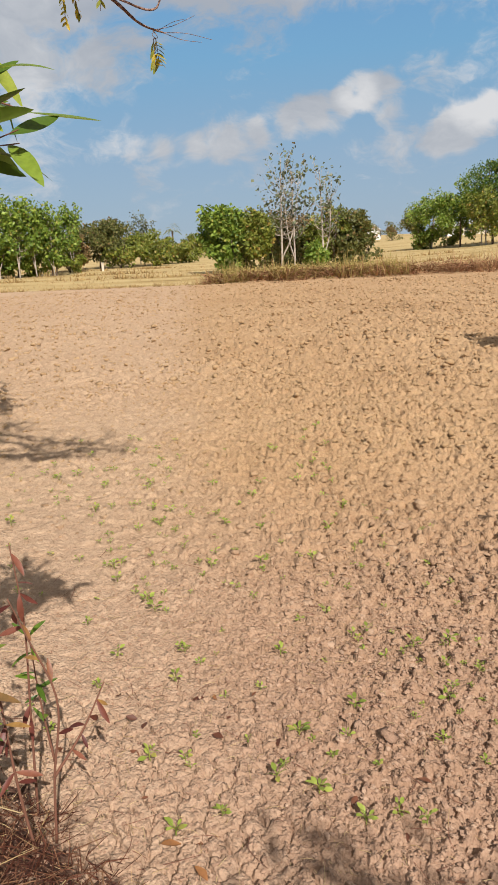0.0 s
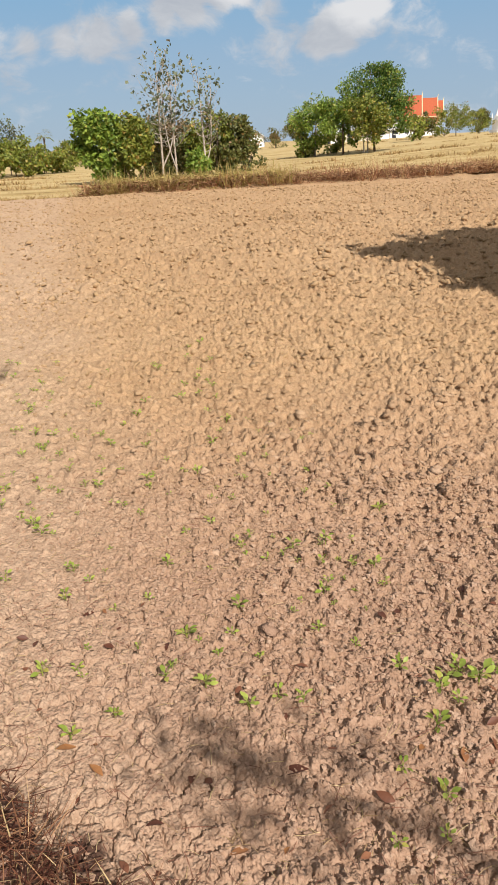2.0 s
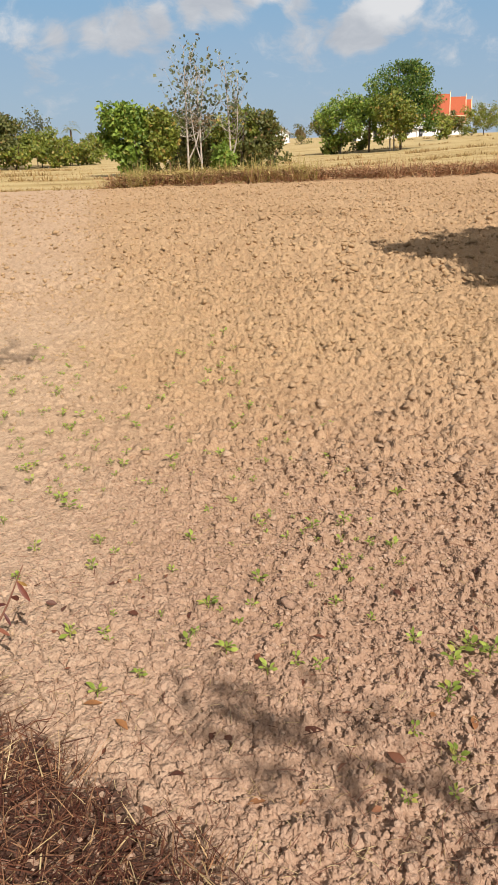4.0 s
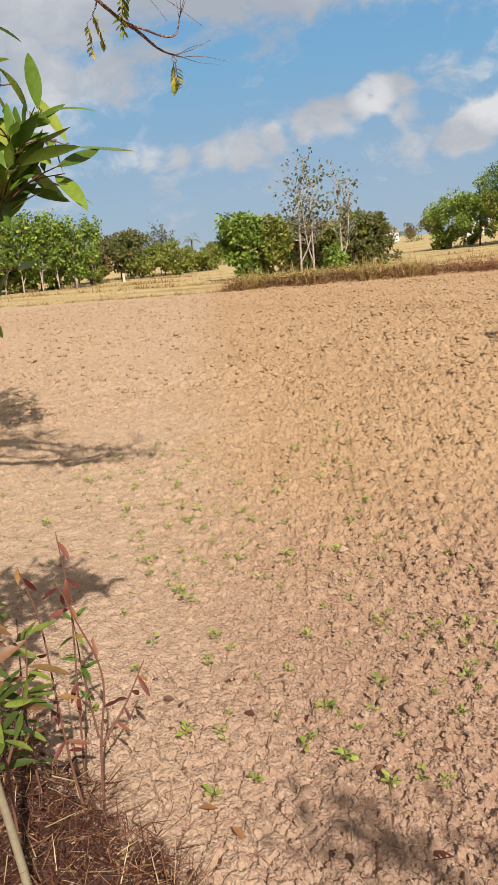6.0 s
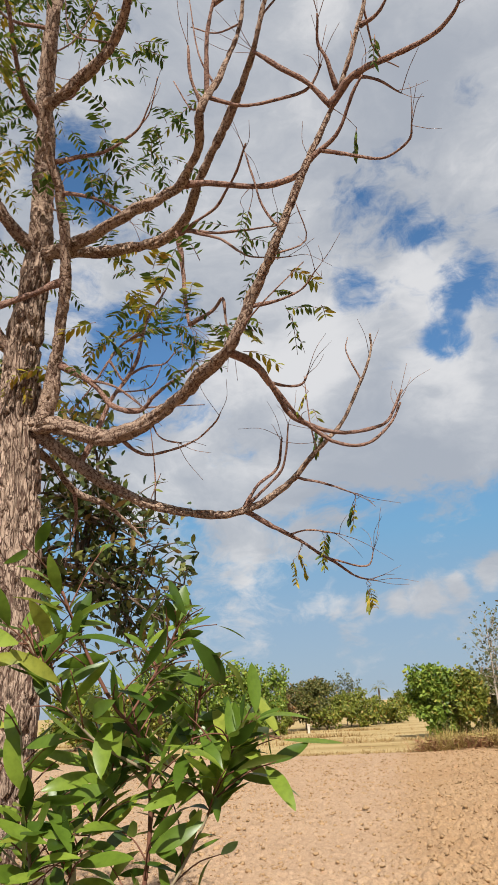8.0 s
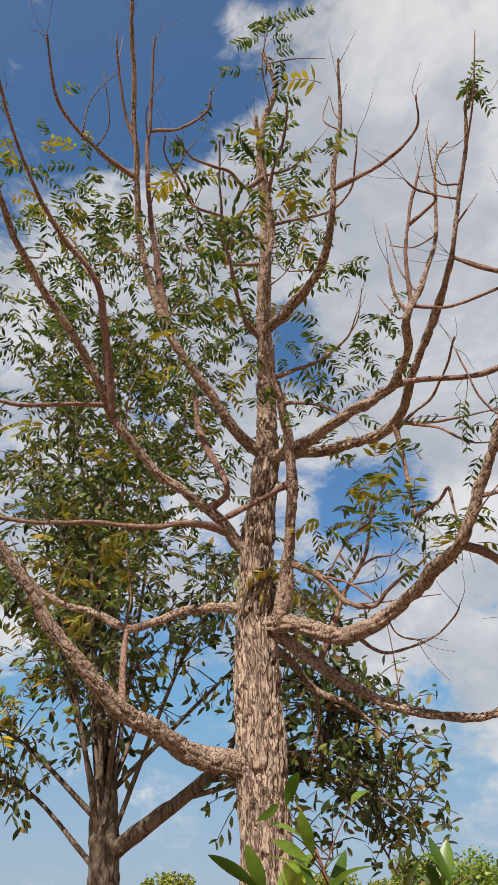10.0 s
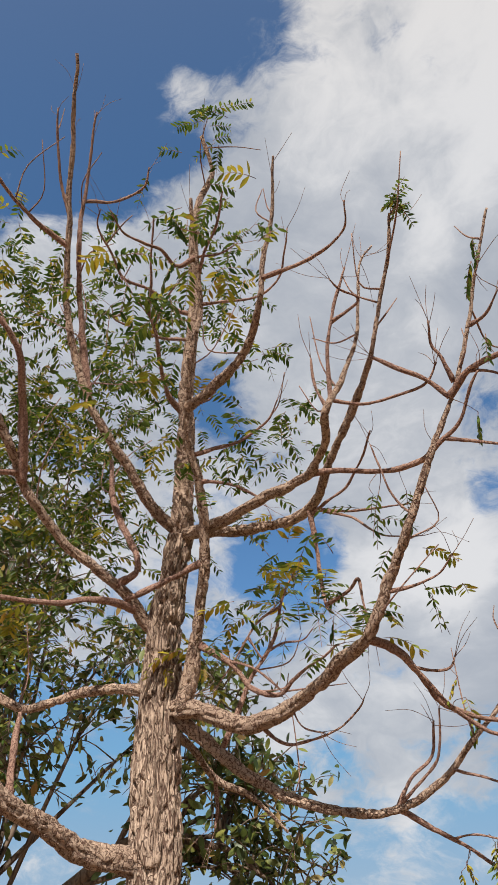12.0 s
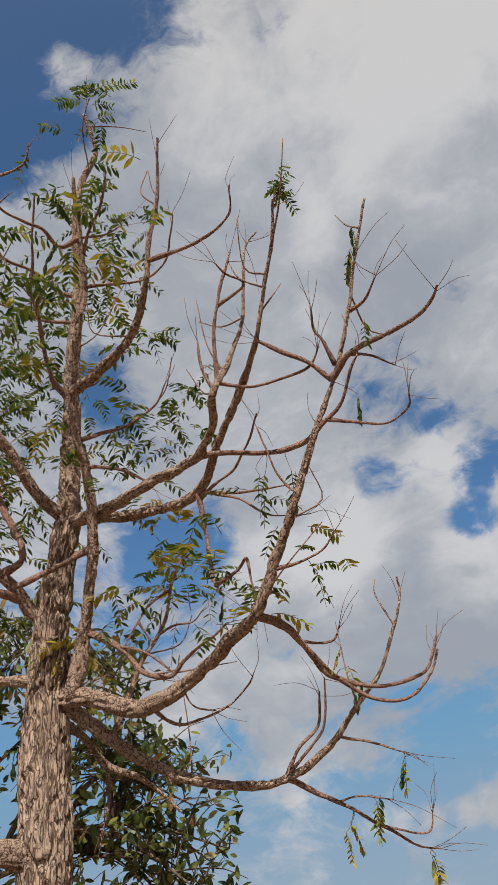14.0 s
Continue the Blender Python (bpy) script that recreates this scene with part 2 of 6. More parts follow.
def value_noise(p, seed=0):
    """Smooth noise in 0..1 at rows of x, y, z."""
    p = np.asarray(p, float)
    i = np.floor(p).astype(np.int64)
    f = p - i
    f = f * f * (3 - 2 * f)
    out = 0.0
    for c in range(8):
        o = np.array([(c >> k) & 1 for k in range(3)])
        q = i + o
        h = (q[:, 0] * 73856093) ^ (q[:, 1] * 19349663) ^ (q[:, 2] * 83492791) ^ (seed * 2654435761 % 1000003)
        h = (h ^ (h >> 13)) * 1274126177 & 0x7FFFFFFF
        h = (h ^ (h >> 16)) & 0xFFFF
        wgt = np.prod(np.where(o, f, 1 - f), axis=1)
        out = out + wgt * (h / 65535.0)
    return out


def flat_noise(x, y, size, seed=0):
    return value_noise(np.stack([x / size, y / size, np.zeros_like(x) + seed * 7.3], -1), seed)


def smooth(a, b, x):
    t = np.clip((x - a) / (b - a), 0, 1)
    return t * t * (3 - 2 * t)


def field_end(x):
    """Where the ploughed field stops, as y for an x."""
    return 27.3 + 0.12 * np.maximum(x - 6, 0) + 0.04 * np.maximum(-x - 3, 0)


def land(x, y):
    """The height of the ground."""
    x, y = np.asarray(x, float), np.asarray(y, float)
    beyond = smooth(0.0, 14.0, y - field_end(x))
    rise = 1.15 * smooth(2.0, 34.0, x) * beyond
    bank = 0.16 * smooth(0.35, 0.0, np.abs(y - field_end(x) - 0.45)) * smooth(-3.5, 1.0, x)
    knoll = 0.13 * smooth(0.05, -0.3, (x + 0.4) * 0.66 + (y - 1.5) * 0.75) * smooth(-2.2, -1.4, x) * smooth(-0.6, 0.3, y)
    return rise + bank + knoll



# ---- materials ----
def material(name):
    m = bpy.data.materials.new(name)
    m.use_nodes = True
    return m, Nodes(m.node_tree)


def finish(m, n, color, rough=0.8, bump=None, dist=0.01, thin=0.0, spec=0.3, strength=0.6):
    ins = {"Base Color": color, "Roughness": rough, "Specular IOR Level": spec}
    if bump is not None:
        ins["Normal"] = n.add("ShaderNodeBump", {"Height": bump, "Distance": dist, "Strength": strength})
    s = n.add("ShaderNodeBsdfPrincipled", ins)
    if thin:
        t = n.add("ShaderNodeBsdfTranslucent", {"Color": color})
        s = n.add("ShaderNodeMixShader", {0: thin, 1: s, 2: t})
    n.add("ShaderNodeOutputMaterial", {"Surface": s})
    return m


def place(n):
    return n.add("ShaderNodeTexCoord", out=3)


def island(n):
    return n.add("ShaderNodeNewGeometry", out=8)


def soil_material():
    """Dry ploughed clay: pinkish dust near the bank, ochre farther out, straw beyond the field's edge."""
    m, n = material("soil")
    geo = n.add("ShaderNodeNewGeometry", out=0)
    xyz = n.add("ShaderNodeSeparateXYZ", {0: geo}, 1)
    px = n.add("ShaderNodeSeparateXYZ", {0: geo}, 0)
    broad = n.noise(geo, 0.35, 5.0, 0.6)
    grain = n.noise(geo, 42.0, 6.0, 0.65)
    crumb = n.noise(geo, 11.0, 5.0, 0.6)
    cells = n.node("ShaderNodeTexVoronoi", {"Vector": n.vec("MULTIPLY_ADD", n.noise(geo, 60.0, 3.0, out=1), (0.012, 0.012, 0.012), geo), "Scale": 95.0, "Randomness": 1.0})
    shade = n.add("ShaderNodeSeparateXYZ", {0: cells.outputs[1]}, 0)
    near = n.mix(n.span(broad, 0.3, 0.7), (0.425, 0.28, 0.192), (0.365, 0.233, 0.155))
    far = n.mix(n.span(broad, 0.3, 0.7), (0.512, 0.344, 0.192), (0.448, 0.288, 0.154))
    c = n.mix(n.span(n.math("ADD", xyz, n.math("MULTIPLY", broad, 2.0)), 2.6, 6.5), near, far)
    dust = n.math("ADD", n.math("MULTIPLY_ADD", xyz, 0.12, px), n.math("MULTIPLY", n.math("SUBTRACT", broad, 0.5), 2.0))
    c = n.mix(n.span(dust, 0.5, -0.9, 0.0, 0.6), c, (0.545, 0.395, 0.27))
    c = n.mix(n.span(crumb, 0.25, 0.75), n.mix(0.3, c, (0.16, 0.08, 0.04)), c)
    c = n.mix(n.span(shade, 0.75, 0.1, 0.0, 0.26), c, (0.2, 0.105, 0.06))
    c = n.mix(n.span(grain, 0.55, 0.8, 0.0, 0.35), c, (0.58, 0.41, 0.29))
    # Low bank's soil coloured dark, standing for the shade under its matted grass.
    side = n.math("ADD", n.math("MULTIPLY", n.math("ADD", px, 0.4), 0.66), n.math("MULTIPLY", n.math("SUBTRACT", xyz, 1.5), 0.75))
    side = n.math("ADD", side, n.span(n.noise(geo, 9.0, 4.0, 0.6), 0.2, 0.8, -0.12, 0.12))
    bank_shade = n.math("MULTIPLY", n.span(side, 0.03, -0.07), n.span(px, -2.4, -1.6))
    c = n.mix(bank_shade, c, n.mix(grain, (0.05, 0.026, 0.018), (0.12, 0.065, 0.045)))
    # Stubble and dry grass past the end of the field.
    edge = n.math("ADD", n.math("MULTIPLY", n.math("MAXIMUM", n.math("SUBTRACT", px, 6.0), 0.0), 0.12), 27.6)
    edge = n.math("ADD", edge, n.math("MULTIPLY", n.math("MAXIMUM", n.math("SUBTRACT", -3.0, px), 0.0), 0.04))
    over = n.math("ADD", n.math("SUBTRACT", xyz, edge), n.span(crumb, 0.2, 0.8, -0.3, 0.3))
    straw_n = n.noise(n.vec("MULTIPLY", geo, (0.25, 1.0, 1.0)), 0.55, 8.0, 0.65)
    straw = n.ramp(straw_n, (0.28, (0.22, 0.135, 0.05)), (0.42, (0.39, 0.28, 0.12)), (0.6, (0.48, 0.36, 0.175)), (0.78, (0.32, 0.24, 0.1)))
    c = n.mix(n.span(over, 0.0, 0.5), c, straw)
    dome = n.math("SUBTRACT", 0.6, cells.outputs[0])
    bump = n.math("ADD", n.math("MULTIPLY", grain, 0.45), n.math("ADD", n.math("MULTIPLY", crumb, 0.6), n.math("MULTIPLY", dome, 0.5)))
    return finish(m, n, c, 0.95, bump, 0.013, spec=0.1, strength=1.0)


def clod_material():
    m, n = material("clod_clay")
    geo = n.add("ShaderNodeNewGeometry", out=0)
    y = n.add("ShaderNodeSeparateXYZ", {0: geo}, 1)
    r = island(n)
    grain = n.noise(geo, 70.0, 5.0, 0.65)
    near = n.ramp(r, (0.0, (0.34, 0.21, 0.14)), (0.5, (0.42, 0.268, 0.18)), (1.0, (0.5, 0.34, 0.235)))
    far = n.ramp(r, (0.0, (0.38, 0.245, 0.125)), (0.5, (0.435, 0.287, 0.15)), (1.0, (0.48, 0.322, 0.175)))
    c = n.mix(n.span(y, 2.0, 5.6), near, far)
    c = n.mix(n.span(grain, 0.35, 0.7, 0.0, 0.4), c, (0.25, 0.16, 0.11))
    return finish(m, n, c, 0.95, n.math("ADD", grain, n.noise(geo, 190.0, 3.0)), 0.006, spec=0.1, strength=1.0)


def leaf_material(name, dark, mid, light, odd, thin=0.35, rough=0.45, odd_from=0.93, blotch=60.0, single=False):
    """Leaves that differ one from another; a few take the odd colour."""
    m, n = material(name)
    r = n.add("ShaderNodeObjectInfo", out=5) if single else island(n)
    c = n.ramp(r, (0.0, dark), (0.45, mid), (odd_from - 0.04, light), (odd_from + 0.02, odd))
    spots = n.noise(place(n), blotch, 3.0)
    c = n.mix(n.span(spots, 0.35, 0.75, 0.0, 0.3), c, tuple(0.6 * v for v in dark))
    return finish(m, n, c, rough, thin=thin, spec=0.35)


def bark_material(name, pale, dark, scale=1.0, relief=0.012, tall=0.3, cell=30.0):
    """Crust broken by a network of cracks, weathered pale in patches."""
    m, n = material(name)
    p = place(n)
    long = n.vec("MULTIPLY", p, (scale, scale, tall * scale))
    bent = n.vec("MULTIPLY_ADD", n.noise(long, cell * 0.6, 3.0, 0.6, out=1), tuple([0.6 / cell] * 3), long)
    seam = n.math("ABSOLUTE", n.math("SUBTRACT", n.noise(bent, cell, 2.0, 0.5), 0.5))
    split = n.math("ABSOLUTE", n.math("SUBTRACT", n.noise(bent, cell * 2.3, 2.0, 0.5), 0.5))
    fine = n.noise(long, cell * 5.0, 5.0, 0.7)
    patch = n.noise(p, 7.0 * scale, 4.0)
    crust = n.math("MULTIPLY", n.span(seam, 0.004, 0.06), n.span(split, 0.0, 0.05, 0.55, 1.0))
    c = n.mix(crust, dark, pale)
    c = n.mix(n.span(fine, 0.4, 0.72, 0.0, 0.5), c, tuple(0.45 * a + 0.55 * b for a, b in zip(pale, dark)))
    c = n.mix(n.span(patch, 0.35, 0.7, 0.45, 0.0), c, n.mix(0.5, c, dark))
    c = n.mix(n.span(patch, 0.55, 0.75, 0.0, 0.4), c, tuple(min(0.8, 1.2 * v) for v in pale))
    h = n.math("ADD", n.math("MULTIPLY", crust, 0.8), n.math("MULTIPLY", fine, 0.5))
    return finish(m, n, c, 0.9, h, relief, spec=0.15, strength=1.0)


def plain_material(name, color, rough=0.7, grain=12.0, spread=0.18, bump=0.004, spec=0.3, thin=0.0):
    """A painted or dry surface with mottling at two scales."""
    m, n = material(name)
    p = place(n)
    a, b = n.noise(p, grain, 5.0), n.noise(p, grain * 7.0, 3.0)
    f = n.math("ADD", n.math("MULTIPLY", a, 0.7), n.math("MULTIPLY", b, 0.3))
    c = n.mix(n.span(f, 0.3, 0.7), tuple(v * (1 - spread) for v in color), tuple(min(1, v * (1 + spread)) for v in color))
    return finish(m, n, c, rough, f, bump, spec=spec, thin=thin)


def straw_material(name, *colors, thin=0.2):
    """Dry blades and stalks, each of its own shade."""
    m, n = material(name)
    k = len(colors)
    c = n.ramp(island(n), *[(i / max(1, k - 1), col) for i, col in enumerate(colors)])
    return finish(m, n, c, 0.8, spec=0.2, thin=thin)


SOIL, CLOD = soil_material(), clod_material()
BARK = bark_material("furrowed_bark", (0.52, 0.385, 0.285), (0.1, 0.056, 0.04), 1.0, 0.01, 0.22, 40.0)
BARK_LIMB = bark_material("limb_bark", (0.53, 0.385, 0.28), (0.11, 0.058, 0.042), 1.0, 0.007, 0.8, 50.0)
BARK_THIN = bark_material("branch_bark", (0.42, 0.265, 0.195), (0.12, 0.055, 0.043), 1.0, 0.003, 0.9, 75.0)
BARK_PALE = bark_material("pale_bark", (0.52, 0.45, 0.37), (0.30, 0.24, 0.19), 0.4, 0.01)
BARK_DULL = bark_material("dull_bark", (0.19, 0.14, 0.1), (0.075, 0.053, 0.038), 0.4, 0.01)
NEEM = leaf_material("pinnate_leaflets", (0.028, 0.062, 0.01), (0.07, 0.125, 0.018), (0.2, 0.25, 0.035), (0.42, 0.38, 0.03), odd_from=0.94)
NEEM_YELLOW = leaf_material("yellowing_leaflets", (0.17, 0.2, 0.02), (0.33, 0.3, 0.03), (0.5, 0.36, 0.03), (0.45, 0.26, 0.04))
SHRUB = leaf_material("shrub_leaves", (0.05, 0.1, 0.012), (0.13, 0.215, 0.024), (0.28, 0.38, 0.05), (0.36, 0.39, 0.06), odd_from=0.95, thin=0.38, rough=0.34, single=True)
DUSK = leaf_material("dark_glossy_leaves", (0.025, 0.044, 0.011), (0.075, 0.105, 0.022), (0.19, 0.2, 0.042), (0.27, 0.17, 0.05), thin=0.2)
SAPLING = leaf_material("sapling_leaves", (0.05, 0.075, 0.012), (0.12, 0.16, 0.025), (0.25, 0.29, 0.05), (0.26, 0.12, 0.05), thin=0.3, odd_from=0.8, single=True)
RED_LEAF = leaf_material("red_dry_leaves", (0.09, 0.02, 0.014), (0.16, 0.045, 0.03), (0.25, 0.09, 0.05), (0.36, 0.2, 0.06), thin=0.25, single=True)
BROWN_LEAF = leaf_material("fallen_brown_leaves", (0.09, 0.03, 0.016), (0.16, 0.06, 0.03), (0.24, 0.1, 0.05), (0.3, 0.13, 0.045), thin=0.1, rough=0.6, single=True)
SPROUT = leaf_material("seedling_leaves", (0.19, 0.24, 0.04), (0.31, 0.38, 0.062), (0.43, 0.49, 0.1), (0.48, 0.43, 0.1), thin=0.4, single=True)
GREEN_FAR = leaf_material("bright_foliage", (0.09, 0.15, 0.022), (0.2, 0.29, 0.04), (0.34, 0.43, 0.07), (0.42, 0.38, 0.08), blotch=2.0)
OLIVE_FAR = leaf_material("olive_foliage", (0.107, 0.14, 0.0218), (0.203, 0.235, 0.0354), (0.334, 0.337, 0.0614), (0.476, 0.319, 0.0818), blotch=2.0)
DEEP_FAR = leaf_material("deep_green_foliage", (0.04, 0.085, 0.016), (0.1, 0.17, 0.026), (0.2, 0.29, 0.045), (0.36, 0.32, 0.06), blotch=2.0)
DULL_FAR = leaf_material("dull_foliage", (0.0768, 0.0914, 0.024), (0.138, 0.145, 0.036), (0.221, 0.205, 0.0576), (0.307, 0.189, 0.072), blotch=2.0)
GREY_FAR = leaf_material("greyish_foliage", (0.108, 0.126, 0.072), (0.156, 0.18, 0.102), (0.228, 0.24, 0.144), (0.264, 0.192, 0.108), blotch=2.0)
RUST_FAR = leaf_material("rusty_foliage", (0.13, 0.0975, 0.039), (0.234, 0.156, 0.0585), (0.325, 0.221, 0.091), (0.39, 0.208, 0.091), blotch=2.0)
STRAW = straw_material("dry_straw", (0.30, 0.19, 0.09), (0.47, 0.33, 0.16), (0.58, 0.44, 0.24))
RUST_GRASS = straw_material("rusty_dry_grass", (0.17, 0.075, 0.04), (0.3, 0.145, 0.075), (0.42, 0.23, 0.115), (0.52, 0.36, 0.18))
FADED_GRASS = straw_material("faded_grass", (0.26, 0.16, 0.07), (0.36, 0.24, 0.1), (0.46, 0.34, 0.15))
# Rusty straw browns, darkened to include the shade lying on the bank.
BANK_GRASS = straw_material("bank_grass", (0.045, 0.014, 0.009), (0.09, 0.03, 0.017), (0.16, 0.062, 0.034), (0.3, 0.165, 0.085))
GOLD_GRASS = straw_material("golden_dry_grass", (0.24, 0.17, 0.05), (0.38, 0.28, 0.09), (0.50, 0.38, 0.15), (0.30, 0.27, 0.07))
RED_STEM = straw_material("red_stems", (0.16, 0.07, 0.045), (0.27, 0.125, 0.08))
PALE_STEM = plain_material("pale_stem", (0.3, 0.24, 0.15), 0.7, 30.0)
WHITE = plain_material("white_render", (0.8, 0.79, 0.77), 0.7, 3.0, 0.06)
TILE = plain_material("orange_roof_tiles", (0.36, 0.07, 0.018), 0.5, 6.0, 0.15)
TRIM = plain_material("pale_gold_trim", (0.72, 0.55, 0.34), 0.5, 6.0, 0.1)
ROOF = plain_material("grey_metal_roof", (0.42, 0.41, 0.40), 0.45, 2.0, 0.1)
DARK = plain_material("dark_opening", (0.03, 0.03, 0.035), 0.5, 3.0)
CREAM = plain_material("cream_render", (0.62, 0.55, 0.44), 0.75, 3.0, 0.08)



# ---- ground ----
def rough_share(x, y):
    """How cloddy the field is: smooth dusty ground near the tree, broken ground towards the right."""
    s = smooth(-1.3, 0.8, x + 0.10 * y - 0.35) * 0.7 + 0.3
    s = s + (1 - s) * 0.5 * smooth(3.0, 9.0, y)
    return 0.88 * s * (0.75 + 0.5 * flat_noise(x, y, 0.9, 3))


def cell_bumps(x, y, size, seed, share=0.75):
    """Rounded lumps of uneven size in a jittered grid: 0 in the gaps, up to 1 on their tops."""
    gx, gy = np.floor(x / size), np.floor(y / size)
    best = np.zeros_like(x)
    for i in (-1, 0, 1):
        for j in (-1, 0, 1):
            cx, cy = (gx + i).astype(np.int64), (gy + j).astype(np.int64)
            h = (cx * 73856093) ^ (cy * 19349663) ^ (seed * 83492791)
            h = (h ^ (h >> 13)) * 1274126177 & 0x7FFFFFFF
            r1, r2, r3 = (h & 1023) / 1023.0, ((h >> 10) & 1023) / 1023.0, ((h >> 20) & 1023) / 1023.0
            dx, dy = x / size - (cx + 0.15 + 0.7 * r1), y / size - (cy + 0.15 + 0.7 * r2)
            turn = r3 * 6.28
            u, v = dx * np.cos(turn) + dy * np.sin(turn), dy * np.cos(turn) - dx * np.sin(turn)
            rad = (0.25 + 0.5 * r1 * r2 + 0.22 * r3) * (r3 < share)
            d = np.sqrt((u * 0.8) ** 2 + (v * 1.2) ** 2) / (rad + 1e-6)
            best = np.maximum(best, np.sqrt(np.clip(1 - d * d, 0, 1)) * (rad > 0) * (0.4 + rad))
    return best


def cracks(x, y, size, seed):
    """1 along the joints between dried plates of about a size, 0 on the plates."""
    gx, gy = np.floor(x / size).astype(np.int64), np.floor(y / size).astype(np.int64)
    first, second = np.full_like(x, 9.0), np.full_like(x, 9.0)
    for i in (-1, 0, 1):
        for j in (-1, 0, 1):
            h = ((gx + i) * 73856093) ^ ((gy + j) * 19349663) ^ (seed * 83492791)
            h = (h ^ (h >> 13)) * 1274126177 & 0x7FFFFFFF
            d = np.hypot(x / size - (gx + i + (h & 1023) / 1023.0), y / size - (gy + j + ((h >> 10) & 1023) / 1023.0))
            first, second = np.minimum(first, d), np.minimum(second, np.maximum(first, d))
    return smooth(0.16, 0.03, second - first)


def soil_height(x, y):
    far = np.hypot(x, y)
    wx = x + 0.009 * (flat_noise(x, y, 0.03, 41) - 0.5) + 0.012 * (flat_noise(x, y, 0.011, 43) - 0.5) * smooth(3.6, 2.2, far)
    wy = y + 0.009 * (flat_noise(x, y, 0.03, 42) - 0.5) + 0.012 * (flat_noise(x, y, 0.011, 44) - 0.5) * smooth(3.6, 2.2, far)
    near = smooth(3.3, 2.1, far)
    lumps = 0.0095 * cell_bumps(wx, wy, 0.0135, 1, 0.85) * near + 0.017 * cell_bumps(wx, wy, 0.026, 2, 0.62)
    lumps = lumps + 0.03 * cell_bumps(wx, wy, 0.052, 6, 0.34 + 0.24 * (far > 3.0)) + 0.03 * cell_bumps(wx, wy, 0.11, 3, 0.1)
    lumps = lumps + 0.038 * cell_bumps(wx, wy, 0.1, 10, 0.5) * smooth(4.0, 10.0, far)
    lumps = lumps + (flat_noise(x, y, 0.012, 7) * 0.007 + flat_noise(x, y, 0.006, 17) * 0.004) * smooth(3.4, 2.2, far) + flat_noise(x, y, 0.2, 9) ** 2 * 0.02
    lumps = lumps * rough_share(x, y) * (1.15 + 0.25 * smooth(2.0, 5.0, far))
    plates = smooth(0.35, -0.35, x + 0.10 * y - 0.2) * smooth(2.9, 2.0, y) * smooth(-1.6, -0.9, x)
    lumps = lumps * (1 - 0.5 * plates) - 0.02 * plates * cracks(wx + 0.02 * flat_noise(x, y, 0.05, 31), wy, 0.075, 8)
    swell = 0.02 * flat_noise(x, y, 0.5, 4) + 0.04 * flat_noise(x, y, 2.2, 5)
    inside = smooth(0.4, -0.4, y - field_end(x)) * smooth(40.0, 30.0, far)
    ridge = 0.01 * flat_noise(x, y, 0.3, 8) * smooth(5, 10, far)
    return land(x, y) + (lumps + swell + ridge - 0.05) * inside


def build_ground():
    """One sheet, fine before the camera's feet and coarse towards the horizon."""
    rad = np.r_[0.0, 0.4, np.geomspace(0.9, 3.2, 440), np.geomspace(3.21, 9.0, 290), np.geomspace(9.05, 30.0, 280), np.geomspace(30.5, 4200.0, 60)]
    ang = np.r_[np.linspace(-41, 38, 760), np.linspace(38, 319, 60)[1:-1]]
    a = np.radians(ang)
    x, y = rad[:, None] * np.sin(a), rad[:, None] * np.cos(a)
    z = soil_height(x.ravel(), y.ravel()).reshape(x.shape)
    k = len(a)
    v = np.stack([x, y, z], -1).reshape(-1, 3)
    i, j = np.meshgrid(np.arange(len(rad) - 1), np.arange(k), indexing="ij")
    f = np.stack([i * k + j, (i + 1) * k + j, (i + 1) * k + (j + 1) % k, i * k + (j + 1) % k], -1).reshape(-1, 4)[:, ::-1]
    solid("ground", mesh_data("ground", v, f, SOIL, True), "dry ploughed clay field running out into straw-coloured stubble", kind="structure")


def ico(level):
    bm = bmesh.new()
    bmesh.ops.create_icosphere(bm, subdivisions=level, radius=1.0)
    v = np.array([p.co[:] for p in bm.verts])
    f = np.array([[p.index for p in q.verts] for q in bm.faces])
    bm.free()
    return v, f


def lump_field(name, count, r0, r1, size, level, label, seed, lift=0.25, spread=(-40, 37)):
    """Loose clods strewn between two distances."""
    rng = np.random.default_rng(seed)
    far = np.sqrt(rng.uniform(r0**2, r1**2, count * 2))
    a = np.radians(rng.uniform(*spread, count * 2))
    x, y = far * np.sin(a), far * np.cos(a)
    keep = (rng.random(count * 2) < rough_share(x, y)) & (y < field_end(x) - 0.3)
    x, y = x[keep][:count], y[keep][:count]
    n = len(x)
    s = size * np.exp(rng.normal(-0.15, 0.5, n)).clip(0.35, 2.0) * (0.55 + 0.6 * rough_share(x, y))
    z = soil_height(x, y) + s * lift
    v, f = ico(level)
    turn = rng.normal(0, 1, (n, 3, 3))
    q = np.linalg.qr(turn)[0]
    body = v[None] * (1 + rng.normal(0, 0.34 if level == 1 else 0.15, (n, len(v), 1)))
    if level > 1:
        wob = value_noise((v[None] * 1.7 + rng.uniform(0, 90, (n, 1, 3))).reshape(-1, 3), seed).reshape(n, -1, 1)
        body = body * (0.4 + 1.2 * wob)
    body = body * rng.uniform(0.6, 1.25, (n, 1, 3))
    w3 = np.einsum("nvk,nkl->nvl", body, q) * s[:, None, None] * np.array([1, 1, 0.62])
    w3 += np.stack([x, y, z], -1)[:, None]
    faces = (f[None] + (np.arange(n) * len(v))[:, None, None]).reshape(-1, 3)
    solid(name, mesh_data(name, w3.reshape(-1, 3), faces, CLOD, size > 0.01), label, "soil clods", kind="stuff")


